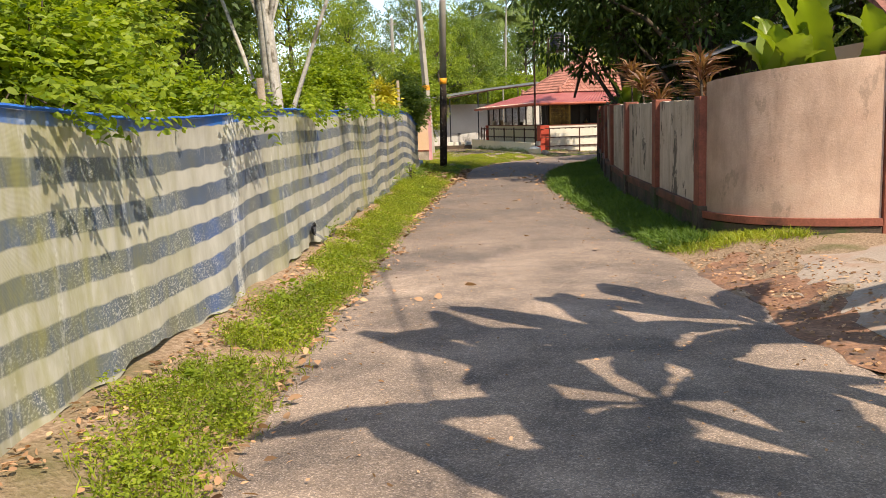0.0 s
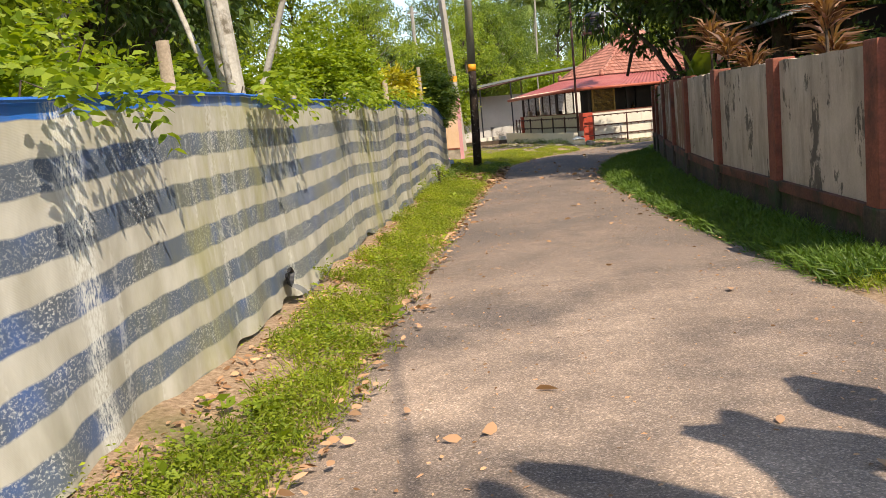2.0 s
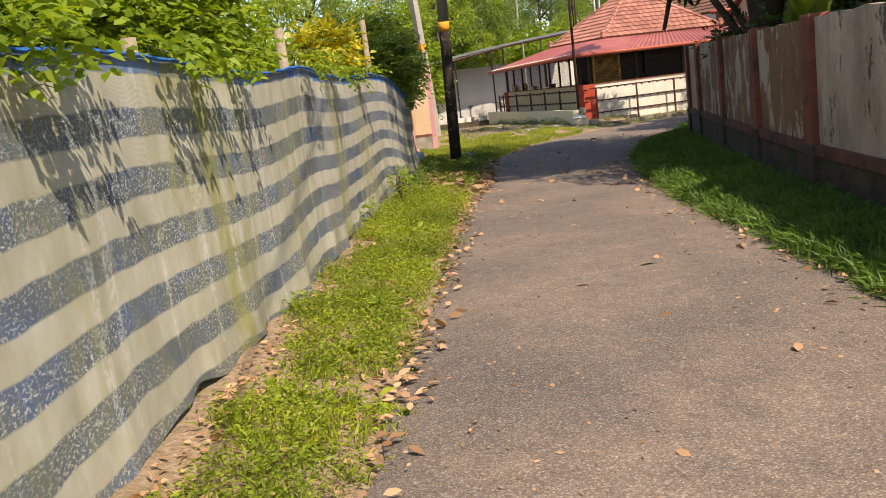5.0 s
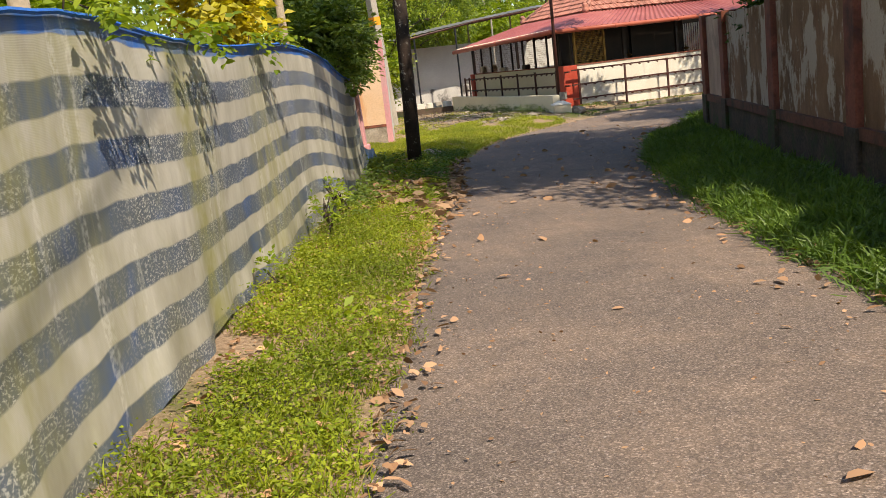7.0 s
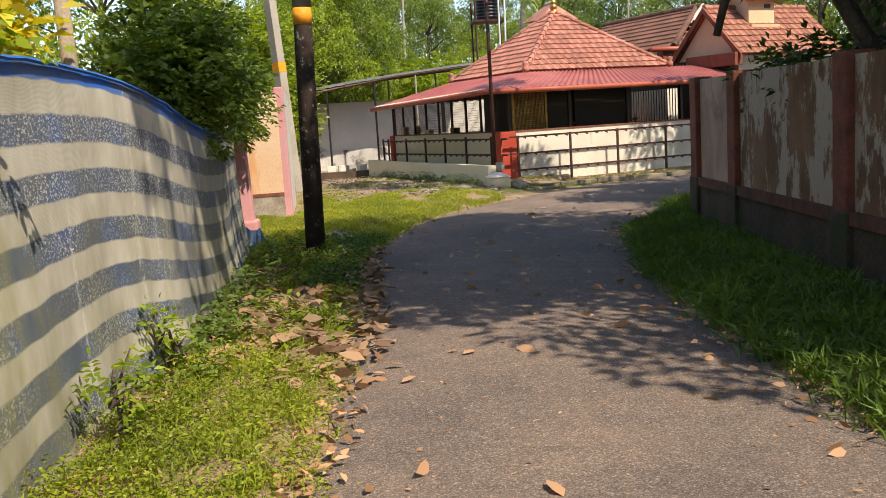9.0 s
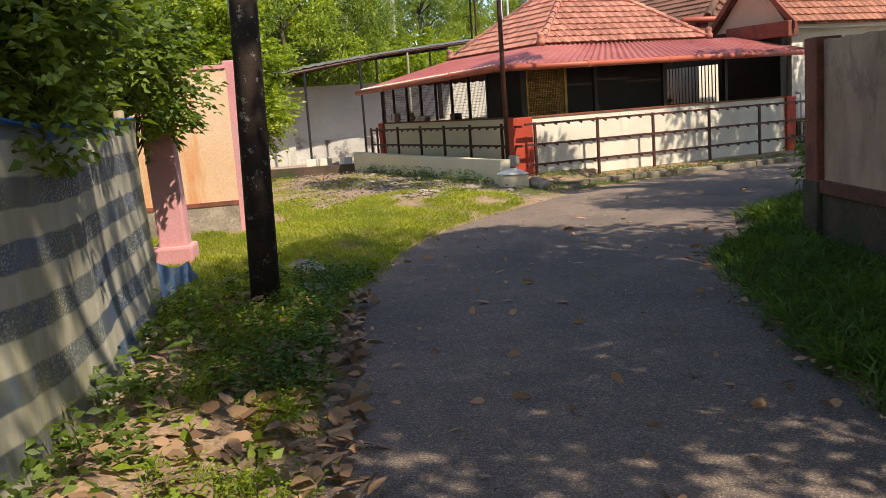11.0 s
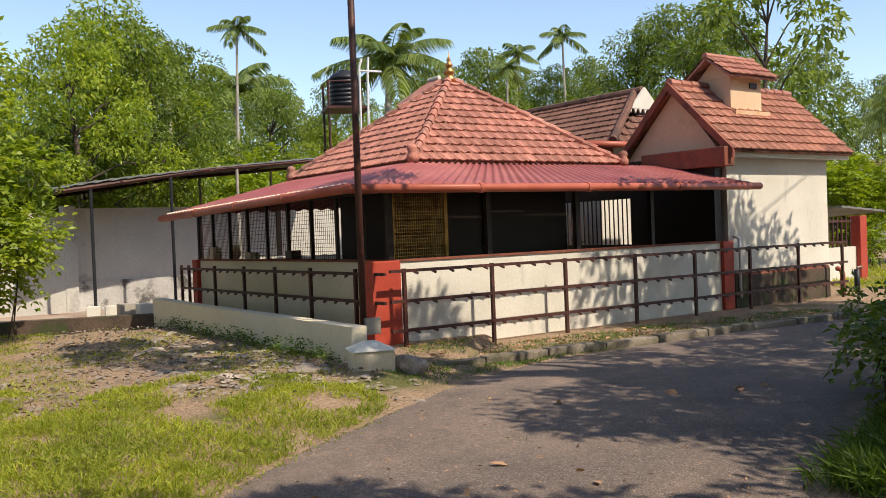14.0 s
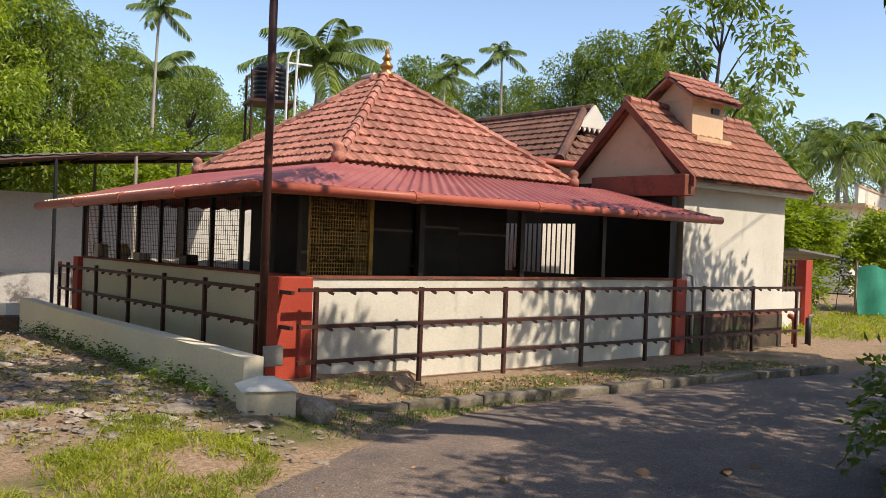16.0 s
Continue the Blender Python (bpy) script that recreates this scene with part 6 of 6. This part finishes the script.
n = 1150
y = np.r_[grng.uniform(3, 31, 750), grng.uniform(15, 30, 400)]
x = left_edge_x(y) + grng.normal(0.03, 0.10, n) - 0.25 * (grng.random(n) < 0.25)
n2 = 560
y2 = grng.uniform(24.5, 30.8, n2)
x2 = left_edge_x(y2) - grng.uniform(-0.25, 1.0, n2)
n3 = 330
y3 = grng.uniform(15, 33, n3)
x3 = right_edge_x(np.minimum(y3, 32)) + grng.normal(0, 0.2, n3)
stuff("edge_litter", litter(np.r_[x, x3], np.r_[y, y3], 0.085, grng), L_LITTER, "brown fallen leaves along the edges of the lane", "leaves", 6)
stuff("leaf_heap", litter(x2, y2, 0.16, grng, 0.06), leaf_mat("rotting_leaf", (0.15, 0.085, 0.05), (0.38, 0.24, 0.15), 0.1, 0.85), "large curled brown fallen leaves heaped below the fence end", "leaves", 6)
leaf_src = []
for s in range(4):
    leaf_src.append(quads_mesh("fallen_leaf", leaf_cloud(np.array([[0, -0.07, 0]]), np.array([[0.1 * s, 1, 0.12]]), np.array([0.12]), np.array([0.055]), grng, 0.0, True), L_LITTER, 6))
for k in range(140):
    yy = grng.uniform(7, 37) if k < 80 else grng.uniform(25, 36.5)
    lx, rx = float(left_edge_x(yy)), float(right_edge_x(min(yy, 32.5))) + max(0, yy - 32.5) * 1.2
    xx = grng.uniform(lx + 0.1, rx - 0.1)
    if yy < 20 and grng.random() < 0.5:
        continue
    ob = part("fallen_leaf", leaf_src[k % 4], None)
    ob.matrix_basis = pose(xx, yy, float(base_z(yy)) + 0.045, grng.uniform(-6, 6), grng.uniform(-6, 6), grng.uniform(0, 360))
    sc = grng.uniform(0.5, 1.3)
    ob.scale = (sc, sc, sc)
    tagged(ob, "single dry brown leaf lying on the asphalt", "leaf", "fallen leaves on the lane")
n = 5000
y = grng.uniform(3, 37, n)
x = grng.uniform(-1.1, 4.5, n)
keep = inside_road(x, y)
stuff("road_debris", litter(x[keep], y[keep], 0.032, grng), L_LITTER, "small twigs and chaff scattered on the asphalt", "debris", 6)


# stones
def stone_mesh(seed, flat):
    rng = np.random.default_rng(seed)
    bm = bmesh.new()
    bmesh.ops.create_icosphere(bm, subdivisions=2, radius=0.5)
    for v in bm.verts:
        d = noise.noise(v.co * 2.2 + Vector((seed * 7, 0, 0))) * 0.35
        v.co = Vector((v.co.x * (1 + d), v.co.y * (0.75 + d), v.co.z * (flat + d * 0.4)))
    me = bpy.data.meshes.new("stone")
    bm.to_mesh(me)
    bm.free()
    me.materials.append(M_STONE)
    return me


stones = [stone_mesh(k, 0.28) for k in range(6)]
for k in range(430):
    w = grng.random()
    xx = grng.uniform(0.7, 3.2) - 0.9 * w + 0.15
    yy = 37.5 + 6.0 * w + grng.normal(0, 0.35)
    if inside_road(np.array([xx]), np.array([yy]))[0] or (Vector((xx, yy)) - Vector((2.93, 38.42))).length < 0.5:
        continue
    if xx > 2.7 - (yy - 38.7) * 0.33 - 0.2 and yy > 38.4:
        continue
    s = abs(grng.normal(0, 0.085)) + 0.05
    ob = part("rubble_stone", stones[k % 6], None)
    ob.matrix_basis = pose(xx, yy, gz(xx, yy) + s * 0.06, grng.uniform(-9, 9), grng.uniform(-9, 9), grng.uniform(0, 360)) @ Matrix.Diagonal((s, s, s * 0.8, 1))
    tagged(ob, "flat broken stone lying in the temple yard", "stone", "rubble in the yard")
for x0, y0, s, lab in ((3.35, 38.28, 0.42, "rough brown boulder beside the end block of the low wall"), (-0.35, 31.1, 0.38, "mossy stone in the grass at the pole"), (-0.45, 32.0, 0.46, "flat pale stone slab in the grass by the pole"), (0.15, 33.6, 0.2, "small pale stone at the edge of the lane"), (-0.9, 38.9, 0.2, "small white stone on the lawn")):
    ob = part("boulder", stone_mesh(int(x0 * 10) + 50, 0.42), None)
    ob.matrix_basis = pose(x0, y0, gz(x0, y0) + s * (0.18 if s == 0.42 else 0.02), 4, 8, x0 * 90) @ Matrix.Diagonal((s, s, s * (1.3 if s == 0.42 else 0.8), 1))
    tagged(ob, lab, "stone")
n = 3800
w = grng.random(n)
x, y = grng.uniform(-0.8, 3.0, n) - 0.6 * w, 37 + 8.5 * w
keep = ~inside_road(x, y)
stuff("gravel", litter(x[keep], y[keep], 0.065, grng), M_STONE, "loose gravel and stone chips on the temple yard", "gravel", 6)
n = 900
x = grng.uniform(2.3, 3.4, n)
y = grng.uniform(4.5, 9.8, n)
stuff("lane_mouth_litter", litter(x, y, 0.05, grng), L_LITTER, "soil crumbs and dry leaf bits at the lane mouth", "debris", 6)
n = 1300
y = grng.uniform(2, 26, n)
x = fence_x(y) + 0.14 + np.abs(grng.normal(0, 0.13, n))
stuff("fence_foot_litter", litter(x, y, 0.06, grng), L_LITTER, "crumbled soil and dry leaves at the foot of the fence", "debris", 6)
n = 420
w = grng.random(n)
x = 3.5 + 7.6 * w
y = np.interp(x, [3.45, 5.75, 8.6, 11.6], [38.75, 39.4, 40.2, 40.95]) + grng.uniform(0.0, 0.75, n)
V = tufts(x, y, 10, 0.07, 0.009, 0.06, grng)
V[:, 2] += 0.045
stuff("strip_grass", V, L_VERGE, "thin grass and weeds on the soil strip at the parapet", "grass")
n = 500
x = grng.uniform(3.5, 11.2, n)
y = np.interp(x, [3.45, 5.75, 8.6, 11.6], [38.75, 39.4, 40.2, 40.95]) + grng.uniform(0.0, 0.8, n)
V = litter(x, y, 0.07, grng)
V[:, 2] += 0.03
stuff("strip_litter", V, L_LITTER, "dry leaves lying on the soil strip at the parapet", "leaves", 6)


# ---- trees ----
def crown_points(centers, radii, n, rng, flat=0.75):
    """Leaf base points in shells round the clump centres."""
    k = rng.integers(0, len(centers), n)
    d = unit(rng.normal(size=(n, 3)))
    r = np.asarray(radii)[k] * (0.35 + 0.65 * rng.random(n) ** 0.5)
    P = np.asarray(centers)[k] + d * r[:, None] * np.array([1, 1, flat])
    return P, d


def tree_thing(name, label, height, trunk_r, crown_r, crown_base, clumps, leaves, leaf, bark, foliage, seed, lean=0.0, group=""):
    """A tapered trunk, limbs to the clumps and many leaves round them. Built at the origin."""
    rng = np.random.default_rng(seed)
    t = thing(name, label, "tree", group)
    g = Geo()
    top = Vector((lean, 0, height * 0.86))
    pts = [Vector((lean * w ** 2 + 0.05 * height * 0.2 * math.sin(w * 5 + seed), 0.03 * height * math.sin(w * 4 + seed * 2) * w, top.z * w - 0.3 * (w == 0))) for w in (0, 0.15, 0.35, 0.55, 0.75, 0.9, 1)]
    g.tube(pts, [trunk_r * f for f in (1.35, 1.0, 0.85, 0.7, 0.5, 0.3, 0.12)], 9)
    cs, rs = [], []
    for k in range(clumps):
        w = k / max(1, clumps - 1)
        z = crown_base + (height - crown_base) * (0.08 + 0.9 * w)
        env = math.sin(math.pi * min(1, 0.22 + 0.72 * w)) ** 0.8
        a = k * 2.4 + rng.uniform(-0.5, 0.5)
        rr = crown_r * env * rng.uniform(0.45, 1.0)
        c = Vector((lean * w + rr * math.cos(a), rr * math.sin(a), z))
        cs.append(c)
        rs.append(crown_r * rng.uniform(0.20, 0.40))
        s = pts[min(5, max(1, int(1 + w * 5)))]
        mid = s.lerp(c, 0.5) + Vector((0, 0, 0.12 * rr))
        g.tube([s, mid, c], [trunk_r * 0.32, trunk_r * 0.2, trunk_r * 0.06], 5, False)
    part("trunk", g, bark, t, "", True)
    P, d = crown_points([tuple(c) for c in cs], rs, leaves, rng)
    D = d * 0.7 + rng.normal(size=d.shape) * 0.6 + np.array([0, 0, -0.25])
    part("crown", quads_mesh("crown", leaf_cloud(P, D, leaf * rng.uniform(0.7, 1.3, leaves), leaf * 0.42 * rng.uniform(0.7, 1.2, leaves), rng), foliage), None, t)
    return t


def place(t, spots):
    """Moves a tree to the first spot and copies it to the others: x, y, turn, scale."""
    for i, (x, y, turn, s) in enumerate(spots):
        m = pose(x, y, gz(x, y) - 0.05, 0, 0, turn)
        if i == 0:
            keep = m @ Matrix.Diagonal((s, s, s, 1))
            continue
        c = copy_thing(t, m)
        c.scale = (s, s, s)
    t.matrix_basis = keep


broad = tree_thing("broadleaf_tree", "tall broadleaf tree with a dense sunlit green crown", 12.0, 0.22, 3.4, 2.6, 28, 13500, 0.22, M_BARK, L_MID, 1, group="woods behind the temple")
place(broad, [(13.4, 72.7, 0, 0.8), (16.5, 73.8, 73, 0.9), (1.8, 69.1, 146, 0.69), (5.0, 73.0, 219, 0.71), (28.9, 80.5, 292, 1.17), (30.3, 77.4, 5, 1.21), (35.3, 80.2, 78, 1.25), (24.9, 84.6, 151, 0.99), (40.8, 80.1, 224, 1.04), (45.6, 78.7, 297, 0.89), (53.2, 79.8, 10, 0.8), (29.0, 87.2, 83, 1.09), (25.9, 94.9, 156, 1.13), (-16, 44, 30, 1.1), (-12, 34, 100, 1.0), (-11, 22, 10, 1.0), (-22, 70, 70, 1.3), (-16, 56, 40, 1.0), (42, 62, 80, 0.9), (24, 30, 50, 1.0), (-6, 112, 20, 1.35), (2, 118, 200, 1.4), (9, 110, 90, 1.3), (16, 120, 300, 1.45), (24, 116, 140, 1.4), (-14, 116, 250, 1.4), (-12, 2, 50, 1.0), (-10, -8, 150, 1.0), (16, -6, 20, 1.0), (14, 4, 20, 0.9), (18, 16, 220, 0.9), (0.1, 53.0, 91, 0.59), (0.8, 57.1, 182, 0.61)])
yel = tree_thing("light_green_tree", "bushy tree with light yellow-green leaves", 8.0, 0.14, 2.4, 1.2, 24, 13000, 0.15, M_BARK, L_YEL, 2, group="woods behind the temple")
place(yel, [(-1.0, 53.9, 0, 0.98), (6.0, 61.9, 273, 0.71), (8.7, 66.5, 4, 0.83), (-1.3, 50.8, 95, 0.81), (10.9, 68.1, 186, 0.91), (-7.5, 30, 15, 0.9), (-10, 14, 50, 0.9), (-4.6, 37, 5, 0.75), (-5.5, 30, 60, 0.8)])
dark = tree_thing("dark_tree", "large dark-leaved mango tree behind the compound wall", 9.0, 0.30, 3.6, 2.9, 30, 16000, 0.22, M_BARK, L_DARK, 3, group="dark trees")
place(dark, [(5.05, 26.9, 0, 0.96), (6.0, 23.6, 120, 1.0), (9.5, 19.5, 90, 0.95), (10.8, 28.6, 180, 0.85), (9.6, 31.4, 250, 0.85), (-6.5, 18, 40, 1.0), (-8.5, 25, 140, 1.1), (-6.4, 9, 220, 0.9), (13.4, 36.3, 300, 1.0)])
coco = palm("coconut_palm", "coconut palm with long drooping fronds", 9.0, 0.16, 18, 3.2, 0.75, 5)
place(coco, [(8.2, 62, 0, 0.9), (38.5, 68, 100, 0.85), (43, 70, 200, 0.95), (34, 64, 50, 0.75), (-7, 33, 20, 0.9), (-5.5, 15.5, 75, 0.8), (3.5, 80, 40, 1.1), (-2.6, 51.5, 10, 0.45), (-4.8, 46.5, 100, 0.5), (-0.5, 57.5, 60, 0.5)])
areca = palm("areca_palm", "slender areca palm with a small tuft of fronds", 11.0, 0.07, 9, 1.25, 0.42, 6, 0.5, 0.2)
place(areca, [(3.0, 66, 0, 0.92), (18.5, 75, 60, 1.02), (24.5, 82, 120, 1.25), (0.6, 60, 150, 0.7), (16, 70, 10, 0.86)])
# Crown hangs out of view, added to drop shade on fence end and verge.
spread = tree_thing("shade_caster_tree", "leaning dark-leaved tree, unseen crown added to shade the fence end", 10.5, 0.36, 2.5, 6.2, 20, 6000, 0.2, M_BARK, L_DARK, 14, lean=7.2, group="dark trees")
place(spread, [(5.3, 27.3, -122, 1.0)])
# Added tree outside the view; it shades the yard and the parapet's left.
bend_tree = tree_thing("shade_caster_tree", "unseen dark-leaved tree at the bend, added to shade the yard", 9.5, 0.26, 1.9, 5.8, 16, 5400, 0.2, M_BARK, L_DARK, 17, lean=6.0, group="dark trees")
place(bend_tree, [(9.2, 33.2, 147, 1.0)])
bough = thing("hanging_branch", "dark bare branch hanging from the mango tree over the wall", "branch")
part("branch", Geo().tube([(5.05, 26.9, 4.4), (4.3, 27.2, 4.2), (3.75, 27.4, 3.5), (3.5, 27.5, 2.7), (3.3, 27.55, 1.9)], [0.09, 0.075, 0.06, 0.05, 0.035], 8), M_BARK, bough, smooth=True)
pale = tree_thing("pale_trunk_tree", "slender tree with a pale lichened trunk behind the fence", 9.0, 0.13, 2.2, 4.2, 16, 6000, 0.16, M_BARKPALE, L_YEL, 8)
place(pale, [(-2.62, 12.6, 0, 1.0)])
open_tree = tree_thing("large_leaf_tree", "open-crowned tree with large bright leaves behind the annex", 9.5, 0.12, 2.4, 3.0, 18, 2600, 0.27, M_BARK, L_MID, 9)
place(open_tree, [(17.5, 51.5, 0, 1.0)])
